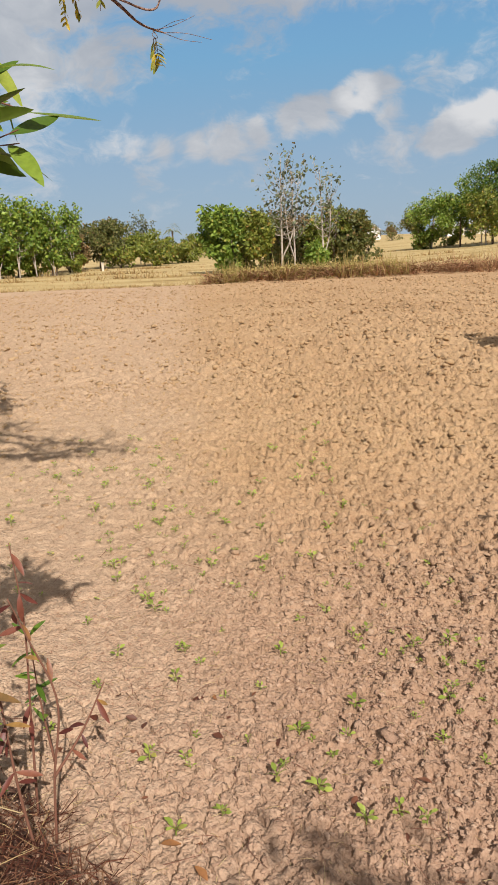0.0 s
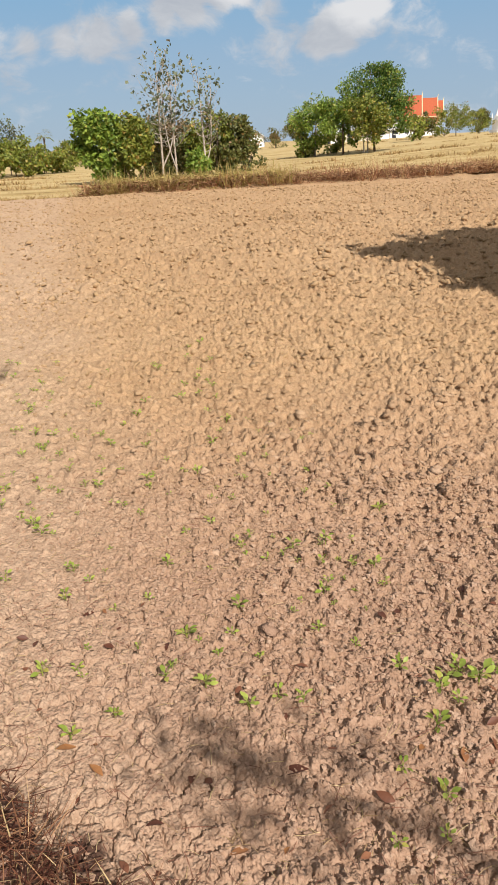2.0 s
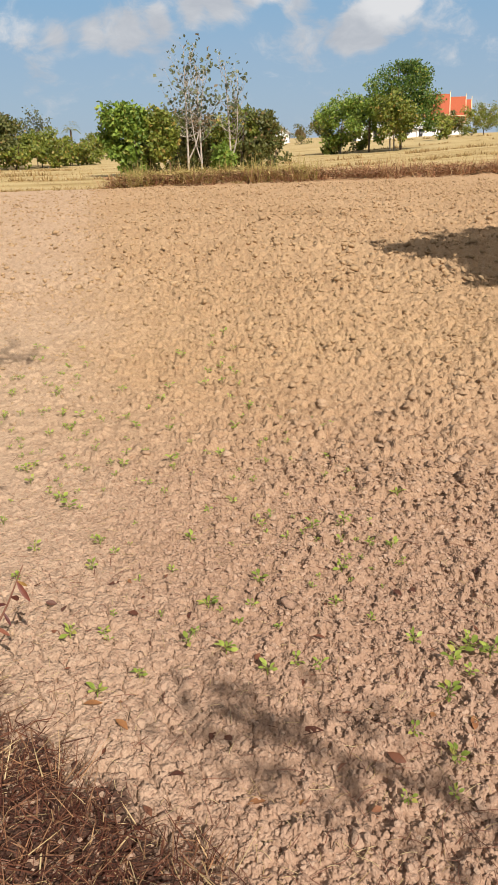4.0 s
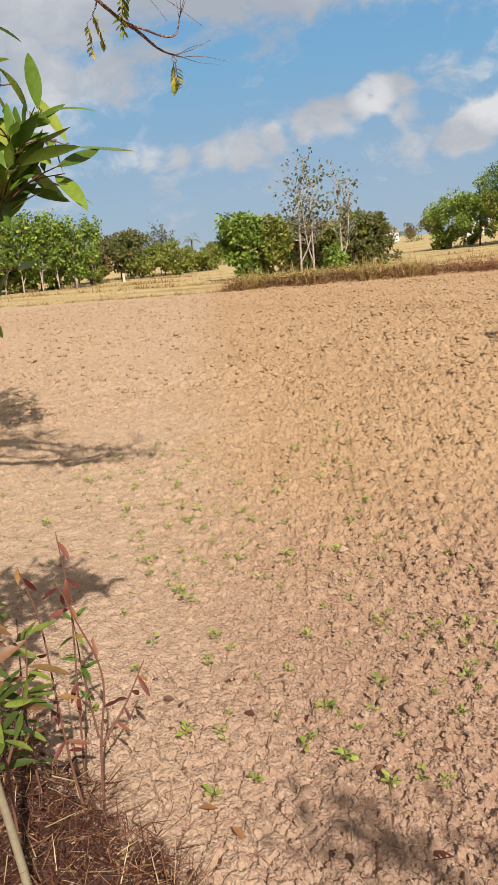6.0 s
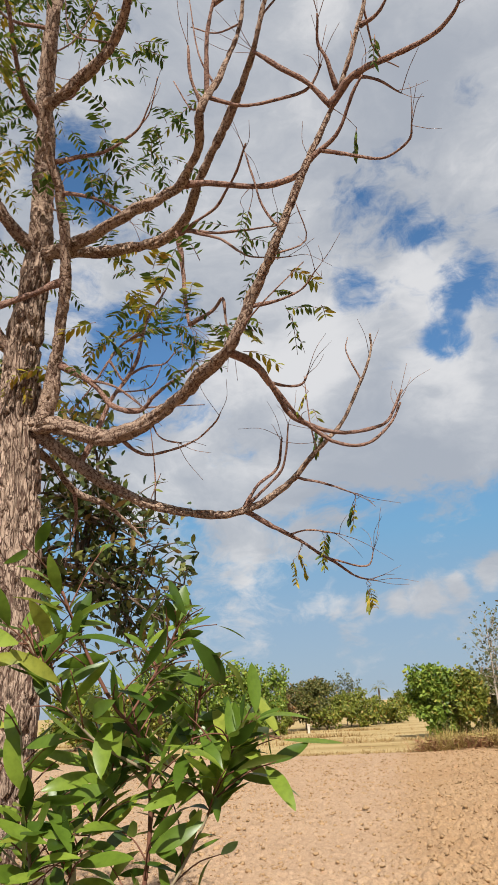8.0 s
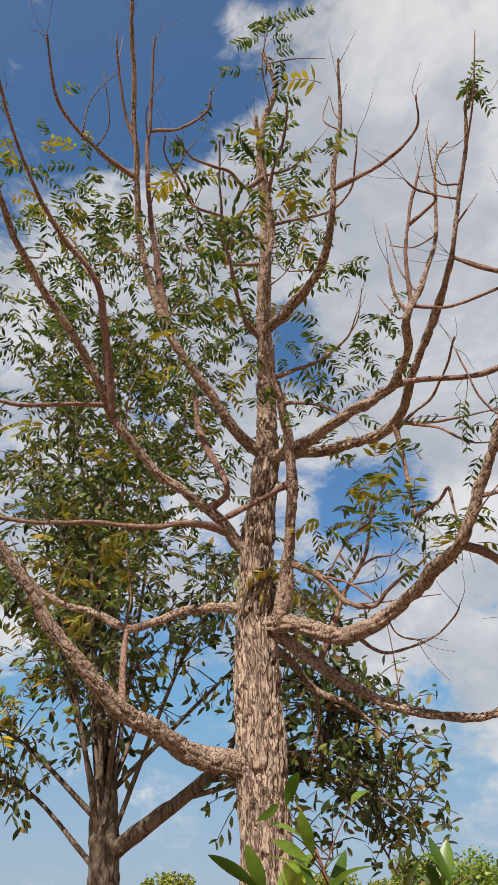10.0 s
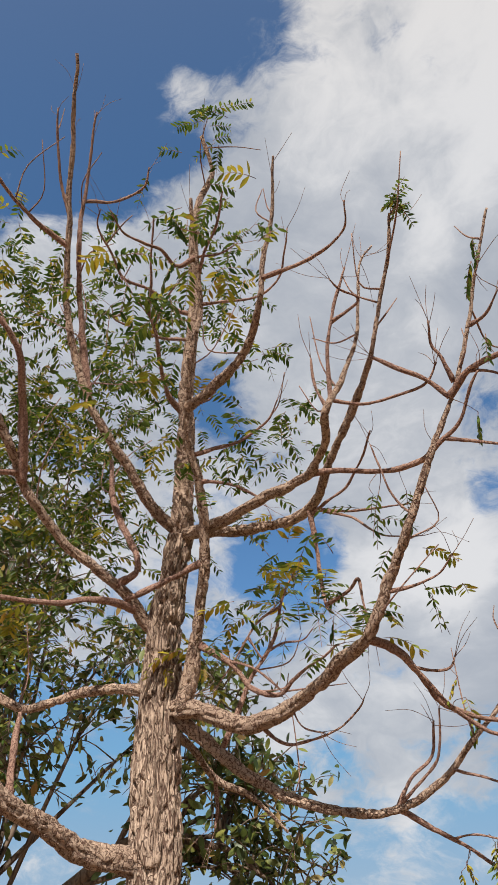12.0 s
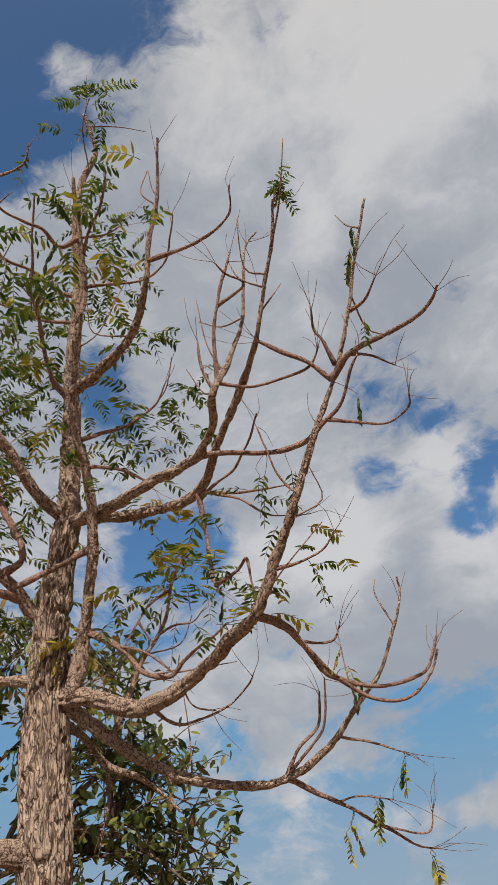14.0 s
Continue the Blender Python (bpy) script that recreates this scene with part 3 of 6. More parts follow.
build_ground()
lump_field("soil_clods", 700, 1.0, 3.4, 0.0115, 2, "small crumbly clods of dry pinkish clay on the field", 21, -0.35)
lump_field("soil_crumbs", 30000, 1.0, 3.4, 0.0055, 1, "fine crumbs of dry clay strewn over the field", 22, 0.3)
lump_field("soil_clods", 18000, 3.2, 8.5, 0.015, 1, "loose clods of dry ochre clay on the ploughed field", 23, -0.25)
lump_field("soil_clods", 34000, 8.0, 27.0, 0.024, 1, "ploughed ochre clods in the open field", 24, 0.15)



# ---- distant planting and buildings ----
def crown_points(rng, n, centre, radii, clumps, inner=0.35):
    """Points on and in a cloud of leafy clumps with gaps between them."""
    c = rng.normal(0, 1, (clumps, 3))
    c = unit(c) * rng.uniform(0.25, 0.8, (clumps, 1)) ** 0.7
    size = rng.uniform(0.15, 0.36, clumps)
    i = rng.integers(0, clumps, n)
    d = unit(rng.normal(0, 1, (n, 3)))
    p = c[i] + d * size[i][:, None] * rng.uniform(inner, 1.0, (n, 1))
    return p * radii + centre, d


def foliage(rng, p, d, leaf):
    n = len(p)
    along = unit(d * 0.5 + rng.normal(0, 0.7, (n, 3)) + (0, 0, -0.25))
    normal = unit(d * 1.2 + rng.normal(0, 0.6, (n, 3)) + (0.0, -0.1, 0.55))
    size = leaf * rng.uniform(0.6, 1.35, n)
    return cards(p, along, normal, size, size * rng.uniform(0.55, 0.85, n))


def broad_tree(seed, height, spread, mat, bark, label, leaf=0.15, count=2600, bare=0.28, clumps=26, squash=1.0, stems=1, group="field trees"):
    """A field tree: tapered trunk, limbs, and a crown of leaf clumps."""
    rng = np.random.default_rng(seed)
    height = height * 0.84
    top = thing("tree", (0, 0, 0), label, "tree", group)
    bare = bare * 0.35
    crown_c = np.array([0, 0, height * (bare + 1) / 2])
    radii = np.array([spread / 2, spread / 2, height * (1 - bare) / 2 * squash])
    r0 = 0.012 * height
    trunks = Batch()
    for s in range(stems):
        off = rng.normal(0, 0.22 * (stems > 1), 2)
        lean = rng.normal(0, 0.05, 2) * height + off * 1.5
        path = spline([(off[0], off[1], -0.15), (off[0] + lean[0] * 0.3, off[1] + lean[1] * 0.3, height * 0.3),
                       (off[0] + lean[0] * 0.7, off[1] + lean[1] * 0.7, height * 0.62), (lean[0], lean[1], height * 0.88)], 14)
        trunks.tube(path, (r0 * 1.25, r0, r0 * 0.6, r0 * 0.2), 7, 0.05, rng)
        for _ in range(7):
            k = rng.integers(4, 11)
            end = crown_c + unit(rng.normal(0, 1, 3)) * radii * 0.75
            mid = (path[k] + end) / 2 + (0, 0, 0.05 * height)
            wood = Batch()
            wood.tube(spline([path[k], mid, end], 7), (r0 * 0.45, r0 * 0.12), 5, 0.05, rng)
            part("limb", wood.mesh("limb", bark, True), top)
    part("trunk", trunks.mesh("trunk", bark, True), top)
    p, d = crown_points(rng, int(count * 1.9), crown_c, radii, clumps + 10)
    v, f = foliage(rng, p, d, leaf * 1.2)
    part("crown", mesh_data("crown", v, f, mat), top, kind="stuff")
    return top


def slim_tree(seed, height, spread, mat, bark, label, leaf=0.16, count=500, group="slim trees"):
    """A tall thin tree, bare below, with ascending twigs and sparse tufts."""
    rng = np.random.default_rng(seed)
    height = height * 0.78
    top = thing("slim_tree", (0, 0, 0), label, "tree", group)
    lean = rng.normal(0, 0.03, 2) * height
    path = spline([(0, 0, -0.15), (lean[0] * 0.2, lean[1] * 0.2, height * 0.3), (lean[0] * 0.6, lean[1] * 0.6, height * 0.65), (lean[0], lean[1], height * 0.97)], 16)
    trunk, wood = Batch(), Batch()
    trunk.tube(path, (0.011 * height, 0.008 * height, 0.002 * height), 7, 0.04, rng)
    out = rng.choice([-1.0, 1.0]) * spread * 0.16
    fork = spline([path[2], path[5] + (out, 0, 0), path[9] + (out * 1.5, 0.1, 0), path[13] + (out * 1.8, 0.1, 0)], 16)
    trunk.tube(fork, (0.008 * height, 0.005 * height, 0.0015 * height), 7, 0.04, rng)
    tips = []
    for i in range(60):
        k = rng.uniform(0.32, 0.96)
        a = (path if i % 3 else fork)[int(k * 15)]
        w_ = spread * 0.5 * (1.15 - k) * rng.uniform(0.5, 1.25) + 0.15
        t = rng.uniform(0, 2 * np.pi)
        out = np.array([math.cos(t), math.sin(t), 0]) * w_
        end = a + out + (0, 0, height * rng.uniform(0.08, 0.2))
        wood.tube(spline([a, a + out * 0.55 + (0, 0, height * 0.04), end], 6), (0.0028 * height, 0.0008 * height), 4, 0.0, rng)
        tips += [end, a + out * 0.75 + (0, 0, height * 0.08), end + (0, 0, 0.2)]
    part("trunk", trunk.mesh("trunk", bark, True), top)
    part("twig_growth", wood.mesh("twig_growth", bark, True), top, kind="stuff")
    tips = np.array(tips)
    p = tips[rng.integers(0, len(tips), count)] + rng.normal(0, 0.13, (count, 3))
    v, f = foliage(rng, p, unit(rng.normal(0, 1, (count, 3))), leaf)
    part("crown", mesh_data("crown", v, f, mat), top, kind="stuff")
    return top


def spot(bearing, far):
    """A place on the ground by bearing and distance from the path."""
    a = radians(bearing)
    x, y = far * math.sin(a), far * math.cos(a)
    return (x, y, float(land(np.array([x]), np.array([y]))[0]))


def put(ob, bearing, far, turn=0.0, size=1.0):
    ob.matrix_world = Matrix.Translation(spot(bearing, far)) @ Matrix.Rotation(radians(turn), 4, "Z") @ Matrix.Scale(size, 4)
    return ob


def again(ob, bearing, far, turn=0.0, size=1.0):
    c = copy_thing(ob, Matrix.Identity(4))
    return put(c, bearing, far, turn, size)


# Left row, beyond the stubble.
put(broad_tree(31, 3.90, 3.6, OLIVE_FAR, BARK_DULL, "olive-green tree in the far row beside dry stubble", group="far tree row", bare=0.12), -22.6, 47)
put(broad_tree(32, 3.59, 3.0, GREEN_FAR, BARK_DULL, "bright green tree with several thin pale stems", group="far tree row", bare=0.2, stems=3), -20.2, 46, 40)
put(broad_tree(33, 4.00, 3.2, GREEN_FAR, BARK_DULL, "green tree with thin stems at the stubble's edge", group="far tree row", bare=0.22, stems=3), -17.6, 46)
put(broad_tree(34, 3.43, 2.6, RUST_FAR, BARK_DULL, "tree with rusty brown withering leaves", group="far tree row", bare=0.15), -16.0, 53)
put(broad_tree(35, 4.48, 5.0, DULL_FAR, BARK_DULL, "large dull green rounded tree in the far row", group="far tree row", count=4200, bare=0.1, clumps=34), -14.0, 56)
put(broad_tree(36, 4.84, 3.6, DULL_FAR, BARK_DULL, "tall dull olive tree with a rounded top", group="far tree row", count=3200, bare=0.12), -12.6, 62)
put(slim_tree(37, 4.80, 2.4, GREY_FAR, BARK_DULL, "slender greyish tree with an open pointed crown", count=900, group="far tree row"), -10.9, 62)
put(broad_tree(38, 3.35, 4.0, OLIVE_FAR, BARK_DULL, "low spreading olive-green tree over dark shade", group="far tree row", bare=0.08, count=3200), -10.6, 58)
put(broad_tree(39, 2.55, 3.8, OLIVE_FAR, BARK_DULL, "low leafy green tree beside the stubble", group="far tree row", bare=0.05), -8.6, 60)
put(broad_tree(40, 3.4, 5.0, OLIVE_FAR, BARK_DULL, "low dark green tree in the far distance", group="far trees", bare=0.05), -6.2, 92)
put(broad_tree(41, 3.6, 6.0, OLIVE_FAR, BARK_DULL, "rounded olive tree far behind the stubble", group="far trees", bare=0.05), -3.4, 96)
for b, d, s in ((-27, 44, 1.1), (-31, 45, 1.2), (-36, 46, 1.0), (-42, 47, 1.2), (-25, 52, 1.15)):
    again(bpy.data.objects["tree"], b, d, b * 9.0, s)

row = put(slim_tree(42, 5.2, 1.9, GREEN_FAR, BARK_PALE, "slender green tree with a bare pale stem", leaf=0.2, count=1500, group="far tree row"), -24.0, 45)
for b, d, s in ((-22.6, 44.5, 0.92), (-21.3, 45, 1.04), (-19.9, 44.5, 0.95), (-18.7, 45, 0.98), (-17.4, 45.5, 0.9), (-25.6, 45, 1.0), (-15.9, 50, 0.95)):
    again(row, b, d, b * 41.0, s)

# Middle grove with the two tall bare trees.
put(broad_tree(51, 4.21, 3.0, GREEN_FAR, BARK_DULL, "bright light-green tree, dense and leafy to the ground", group="grove", bare=0.06, count=3600, clumps=30, leaf=0.17), -4.3, 37)
put(broad_tree(52, 3.68, 2.8, OLIVE_FAR, BARK_DULL, "yellowish green tree in the middle grove", group="grove", bare=0.1, count=2800), -2.5, 37)
put(broad_tree(53, 3.69, 3.2, DULL_FAR, BARK_DULL, "dull green tree behind the pale bare trunks", group="grove", bare=0.1), -0.2, 43)
put(broad_tree(54, 3.77, 3.2, RUST_FAR, BARK_DULL, "brownish half-dry tree in the grove", group="grove", bare=0.15), 1.4, 43)
put(broad_tree(55, 4.03, 3.4, OLIVE_FAR, BARK_DULL, "olive green tree with thin stems in the grove", group="grove", bare=0.18, stems=3), 3.6, 42)
put(broad_tree(56, 3.86, 3.2, DULL_FAR, BARK_DULL, "dull green tree with pale stems at the grove's end", group="grove", bare=0.2, stems=3), 5.4, 42)
put(slim_tree(57, 7.14, 3.2, GREY_FAR, BARK_PALE, "tall pale-barked tree, nearly bare, with sparse grey-green tufts", count=420, leaf=0.2), 0.0, 38)
put(slim_tree(58, 6.31, 1.6, GREY_FAR, BARK_PALE, "thin pale-barked sapling beside the tall bare tree", count=160, leaf=0.18), 1.0, 38)
put(slim_tree(59, 6.47, 2.0, GREY_FAR, BARK_PALE, "slender pale tree with a thin tufted top", count=240, leaf=0.19), 3.2, 38)
put(broad_tree(60, 1.7, 1.3, GREEN_FAR, BARK_DULL, "small dense bright-green bush under the bare trees", group="grove", bare=0.02, count=900), 2.6, 36.5)

# Right-hand groves.
put(broad_tree(61, 5.6, 4.6, GREEN_FAR, BARK_PALE, "bushy green tree with low pale stems", group="right grove", bare=0.16, count=3200, stems=2), 11.4, 62)
put(broad_tree(62, 6.2, 5.0, GREEN_FAR, BARK_DULL, "yellow-green rounded tree above the sheds", group="right grove", bare=0.2, count=3200), 13.4, 60)
put(broad_tree(63, 5.0, 4.2, OLIVE_FAR, BARK_PALE, "low forked olive tree at the stubble's edge", group="right grove", bare=0.2, stems=2), 15.2, 58)
put(broad_tree(64, 7.6, 6.4, DEEP_FAR, BARK_DULL, "large dark green tree, the tallest of the grove", group="right grove", bare=0.1, count=9500, clumps=46, leaf=0.13), 15.7, 60)
put(broad_tree(65, 3.4, 3.8, DULL_FAR, BARK_DULL, "dull green tree before the temple", group="right grove", bare=0.1), 19.0, 92)
put(broad_tree(66, 5.8, 5.4, OLIVE_FAR, BARK_DULL, "olive tree between temple and white tower", group="right grove", bare=0.1), 21.4, 120)
put(broad_tree(67, 6.6, 8.0, DULL_FAR, BARK_DULL, "broad dull tree by the white tower", group="far trees", bare=0.1), 26.4, 150)
put(broad_tree(68, 5.4, 6.0, RUST_FAR, BARK_DULL, "brownish tree in the far distance", group="far trees", bare=0.15), 27.8, 150)
put(broad_tree(69, 5.6, 4.0, GREY_FAR, BARK_DULL, "open grey-green tree at the field's far side", group="far trees", bare=0.15), 30.6, 90)
put(broad_tree(70, 7.8, 5.6, DEEP_FAR, BARK_DULL, "leafy dark green tree at the field's far corner", group="right grove", bare=0.3, count=6500, clumps=36, leaf=0.14), 33.6, 62)
for b, d, s in ((10, 170, 1.5), (23, 200, 1.5), (29, 190, 1.6), (37, 52, 1.2), (42, 60, 1.3), (4.0, 180, 1.1), (8.4, 150, 0.9)):
    again(bpy.data.objects["tree.003" if b < 9 else "tree.005"], b, d, b * 37.0, s)

BOUGHS = []


def limb(r0, r1, *pts):
    BOUGHS.append((r0, r1, pts))


limb(0.064, 0.016, (-1.72, 2.39, 3.79), (-1.64, 2.27, 4.15), (-1.53, 2.10, 4.52), (-1.42, 1.96, 4.94), (-1.32, 1.78, 5.33), (-1.21, 1.76, 5.67), (-1.22, 1.65, 5.89))
limb(0.048, 0.008, (-1.88, 2.52, 3.01), (-1.66, 2.50, 2.98), (-1.41, 2.50, 2.88), (-1.14, 2.44, 2.93), (-0.92, 2.32, 2.99), (-0.76, 2.20, 3.02), (-0.65, 2.13, 3.16), (-0.50, 2.02, 3.32), (-0.36, 1.95, 3.52), (-0.25, 1.90, 3.69), (-0.14, 1.84, 3.88), (-0.05, 1.76, 4.08), (0.06, 1.67, 4.28))
limb(0.015, 0.006, (-0.26, 1.90, 3.68), (-0.17, 1.85, 3.72), (-0.04, 1.82, 3.73), (0.09, 1.80, 3.73), (0.16, 1.76, 3.74), (0.19, 1.71, 3.75))
limb(0.010, 0.005, (-0.23, 1.89, 3.73), (-0.25, 1.82, 3.81), (-0.27, 1.79, 3.85), (-0.25, 1.73, 3.91))
limb(0.011, 0.010, (-0.26, 1.90, 3.68), (-0.33, 1.85, 3.76), (-0.41, 1.80, 3.81), (-0.48, 1.76, 3.87))
limb(0.010, 0.005, (-0.36, 1.95, 3.52), (-0.26, 1.92, 3.57), (-0.18, 1.85, 3.64), (-0.13, 1.82, 3.68))
limb(0.008, 0.004, (-0.31, 1.94, 3.54), (-0.21, 1.96, 3.50), (-0.11, 1.96, 3.46), (-0.03, 1.92, 3.47), (-0.01, 1.87, 3.50))
limb(0.018, 0.007, (-0.77, 2.21, 3.01), (-0.71, 2.32, 2.99), (-0.67, 2.43, 2.93), (-0.63, 2.54, 2.85), (-0.52, 2.64, 2.81), (-0.38, 2.71, 2.81), (-0.28, 2.75, 2.85), (-0.21, 2.76, 2.98))
limb(0.012, 0.006, (-0.76, 2.23, 3.01), (-0.68, 2.35, 2.95), (-0.59, 2.50, 2.81), (-0.48, 2.61, 2.74), (-0.37, 2.66, 2.74), (-0.27, 2.68, 2.80), (-0.22, 2.69, 2.89))
limb(0.008, 0.004, (-0.68, 2.41, 2.95), (-0.61, 2.45, 2.94), (-0.56, 2.47, 2.95), (-0.53, 2.48, 3.00))
limb(0.009, 0.004, (-0.12, 1.83, 3.91), (-0.05, 1.80, 3.91), (0.01, 1.74, 3.94))
limb(0.007, 0.004, (-0.16, 1.85, 3.72), (-0.08, 1.87, 3.69), (-0.02, 1.90, 3.65))
limb(0.008, 0.004, (-0.67, 2.14, 3.13), (-0.53, 2.15, 3.14), (-0.47, 2.14, 3.15), (-0.41, 2.11, 3.19))
limb(0.036, 0.007, (-1.81, 2.51, 3.00), (-1.68, 2.58, 2.88), (-1.52, 2.66, 2.74), (-1.36, 2.71, 2.65), (-1.18, 2.76, 2.59), (-0.95, 2.82, 2.57), (-0.78, 2.83, 2.64), (-0.63, 2.80, 2.75), (-0.49, 2.79, 2.88), (-0.39, 2.76, 3.02), (-0.32, 2.73, 3.16), (-0.31, 2.71, 3.23))
limb(0.012, 0.005, (-0.94, 2.82, 2.58), (-0.82, 2.92, 2.50), (-0.73, 3.01, 2.45), (-0.64, 3.09, 2.38), (-0.55, 3.17, 2.31), (-0.47, 3.24, 2.29))
limb(0.007, 0.005, (-0.70, 2.81, 2.69), (-0.57, 2.83, 2.64), (-0.47, 2.83, 2.59))
limb(0.010, 0.006, (-0.94, 2.82, 2.58), (-0.87, 2.83, 2.68), (-0.79, 2.85, 2.75), (-0.75, 2.83, 2.88))
limb(0.008, 0.005, (-0.93, 2.82, 2.59), (-0.78, 2.80, 2.69), (-0.72, 2.76, 2.77), (-0.69, 2.69, 2.88))
limb(0.006, 0.004, (-0.66, 3.08, 2.39), (-0.56, 3.12, 2.35), (-0.48, 3.15, 2.35), (-0.45, 3.16, 2.42))
limb(0.006, 0.004, (-0.78, 2.96, 2.48), (-0.68, 2.93, 2.48), (-0.55, 2.91, 2.44))
limb(0.031, 0.011, (-1.88, 2.52, 2.97), (-1.80, 2.66, 2.88), (-1.74, 2.79, 2.77), (-1.63, 2.91, 2.71), (-1.53, 3.05, 2.58))
limb(0.013, 0.007, (-1.74, 2.78, 2.78), (-1.75, 2.81, 2.66), (-1.76, 2.82, 2.58))
limb(0.035, 0.006, (-1.72, 2.39, 3.79), (-1.44, 2.28, 3.72), (-1.12, 2.15, 3.69), (-0.89, 2.05, 3.65), (-0.76, 1.92, 3.67), (-0.68, 1.77, 3.69), (-0.60, 1.77, 3.82), (-0.52, 1.74, 3.96), (-0.47, 1.69, 4.13), (-0.44, 1.69, 4.29), (-0.39, 1.72, 4.42))
limb(0.028, 0.008, (-1.65, 2.36, 3.77), (-1.32, 2.37, 3.70), (-1.00, 2.30, 3.66), (-0.81, 2.09, 3.71), (-0.66, 1.97, 3.80), (-0.52, 1.83, 3.88), (-0.46, 1.74, 3.89), (-0.37, 1.65, 4.03), (-0.29, 1.55, 4.15), (-0.25, 1.49, 4.24))
limb(0.016, 0.010, (-0.87, 2.04, 3.65), (-0.76, 2.04, 3.63), (-0.55, 2.08, 3.58), (-0.43, 2.06, 3.57), (-0.35, 2.00, 3.58))
limb(0.008, 0.005, (-0.65, 1.76, 3.73), (-0.56, 1.82, 3.71), (-0.42, 1.86, 3.73), (-0.33, 1.87, 3.75), (-0.27, 1.84, 3.81))
limb(0.009, 0.006, (-0.65, 1.76, 3.73), (-0.61, 1.68, 3.92), (-0.55, 1.64, 4.08), (-0.48, 1.61, 4.22))
limb(0.008, 0.005, (-0.67, 1.76, 3.70), (-0.69, 1.72, 3.81), (-0.68, 1.69, 3.90))
limb(0.008, 0.004, (-0.58, 1.66, 4.01), (-0.46, 1.64, 4.04), (-0.50, 1.57, 4.06), (-0.52, 1.52, 4.08))
limb(0.013, 0.008, (-0.99, 2.29, 3.66), (-0.99, 2.34, 3.47), (-0.99, 2.35, 3.34), (-0.97, 2.35, 3.23))
limb(0.010, 0.006, (-0.97, 2.35, 3.24), (-0.86, 2.33, 3.27), (-0.80, 2.29, 3.28), (-0.80, 2.31, 3.14))
limb(0.042, 0.014, (-1.74, 2.50, 3.00), (-1.68, 2.47, 3.14), (-1.66, 2.45, 3.21), (-1.59, 2.38, 3.40), (-1.52, 2.31, 3.58), (-1.47, 2.15, 3.87), (-1.45, 2.03, 4.04), (-1.40, 1.93, 4.20), (-1.31, 1.82, 4.41), (-1.24, 1.77, 4.58), (-1.19, 1.62, 4.80), (-1.14, 1.48, 4.99))
limb(0.028, 0.009, (-1.42, 1.95, 4.16), (-1.22, 1.92, 4.21), (-1.05, 1.85, 4.27), (-0.90, 1.71, 4.36), (-0.85, 1.65, 4.55), (-0.76, 1.58, 4.74), (-0.68, 1.46, 4.94))
limb(0.012, 0.005, (-0.87, 1.67, 4.45), (-0.74, 1.68, 4.46), (-0.59, 1.68, 4.47), (-0.47, 1.64, 4.49), (-0.42, 1.55, 4.54))
limb(0.009, 0.005, (-1.24, 1.77, 4.59), (-1.07, 1.85, 4.61), (-0.94, 1.88, 4.63), (-0.85, 1.84, 4.68), (-0.76, 1.72, 4.79))
limb(0.011, 0.005, (-1.46, 2.07, 3.98), (-1.27, 2.13, 4.02), (-1.11, 2.14, 4.08), (-1.02, 2.09, 4.15))
limb(0.012, 0.008, (-1.47, 2.14, 3.88), (-1.32, 2.17, 3.83), (-1.19, 2.23, 3.75))
limb(0.018, 0.015, (-1.53, 2.32, 3.57), (-1.63, 2.25, 3.49), (-1.72, 2.17, 3.41), (-1.79, 2.10, 3.35))
limb(0.014, 0.006, (-1.62, 2.62, 2.82), (-1.48, 2.63, 3.10), (-1.38, 2.66, 3.27), (-1.29, 2.63, 3.50), (-1.20, 2.64, 3.64))
limb(0.037, 0.014, (-1.72, 2.39, 3.79), (-1.79, 2.22, 3.90), (-1.81, 2.07, 4.03), (-1.87, 1.83, 4.22), (-1.88, 1.66, 4.46), (-1.86, 1.52, 4.67), (-1.73, 1.31, 4.99), (-1.59, 1.11, 5.29), (-1.41, 0.87, 5.57))
limb(0.022, 0.008, (-1.88, 1.78, 4.29), (-1.84, 1.62, 4.63), (-1.75, 1.41, 4.99), (-1.66, 1.31, 5.25), (-1.50, 1.13, 5.56))
limb(0.014, 0.006, (-1.77, 1.37, 4.91), (-1.83, 1.17, 4.95), (-1.85, 0.96, 5.00), (-1.79, 0.82, 5.07), (-1.70, 0.71, 5.13))
limb(0.010, 0.006, (-1.69, 1.34, 5.19), (-1.57, 1.44, 5.25), (-1.45, 1.49, 5.33), (-1.39, 1.45, 5.42))
limb(0.011, 0.006, (-1.71, 1.28, 5.04), (-1.68, 1.13, 5.22), (-1.59, 0.98, 5.41))
limb(0.037, 0.017, (-1.82, 2.45, 3.38), (-1.89, 2.41, 3.38), (-1.93, 2.27, 3.48), (-2.00, 2.09, 3.58), (-2.06, 1.91, 3.66), (-2.09, 1.70, 3.80), (-2.06, 1.56, 3.91), (-2.04, 1.33, 4.07), (-2.03, 1.14, 4.17), (-1.99, 0.96, 4.26), (-1.91, 0.77, 4.38))
limb(0.023, 0.008, (-2.09, 1.68, 3.81), (-1.99, 1.53, 4.03), (-1.91, 1.38, 4.21), (-1.89, 1.27, 4.28), (-1.90, 1.14, 4.34), (-1.88, 0.96, 4.43), (-1.81, 0.75, 4.56), (-1.73, 0.58, 4.65))
limb(0.014, 0.007, (-2.08, 1.64, 3.84), (-2.15, 1.47, 3.77), (-2.23, 1.26, 3.68), (-2.26, 1.08, 3.63))
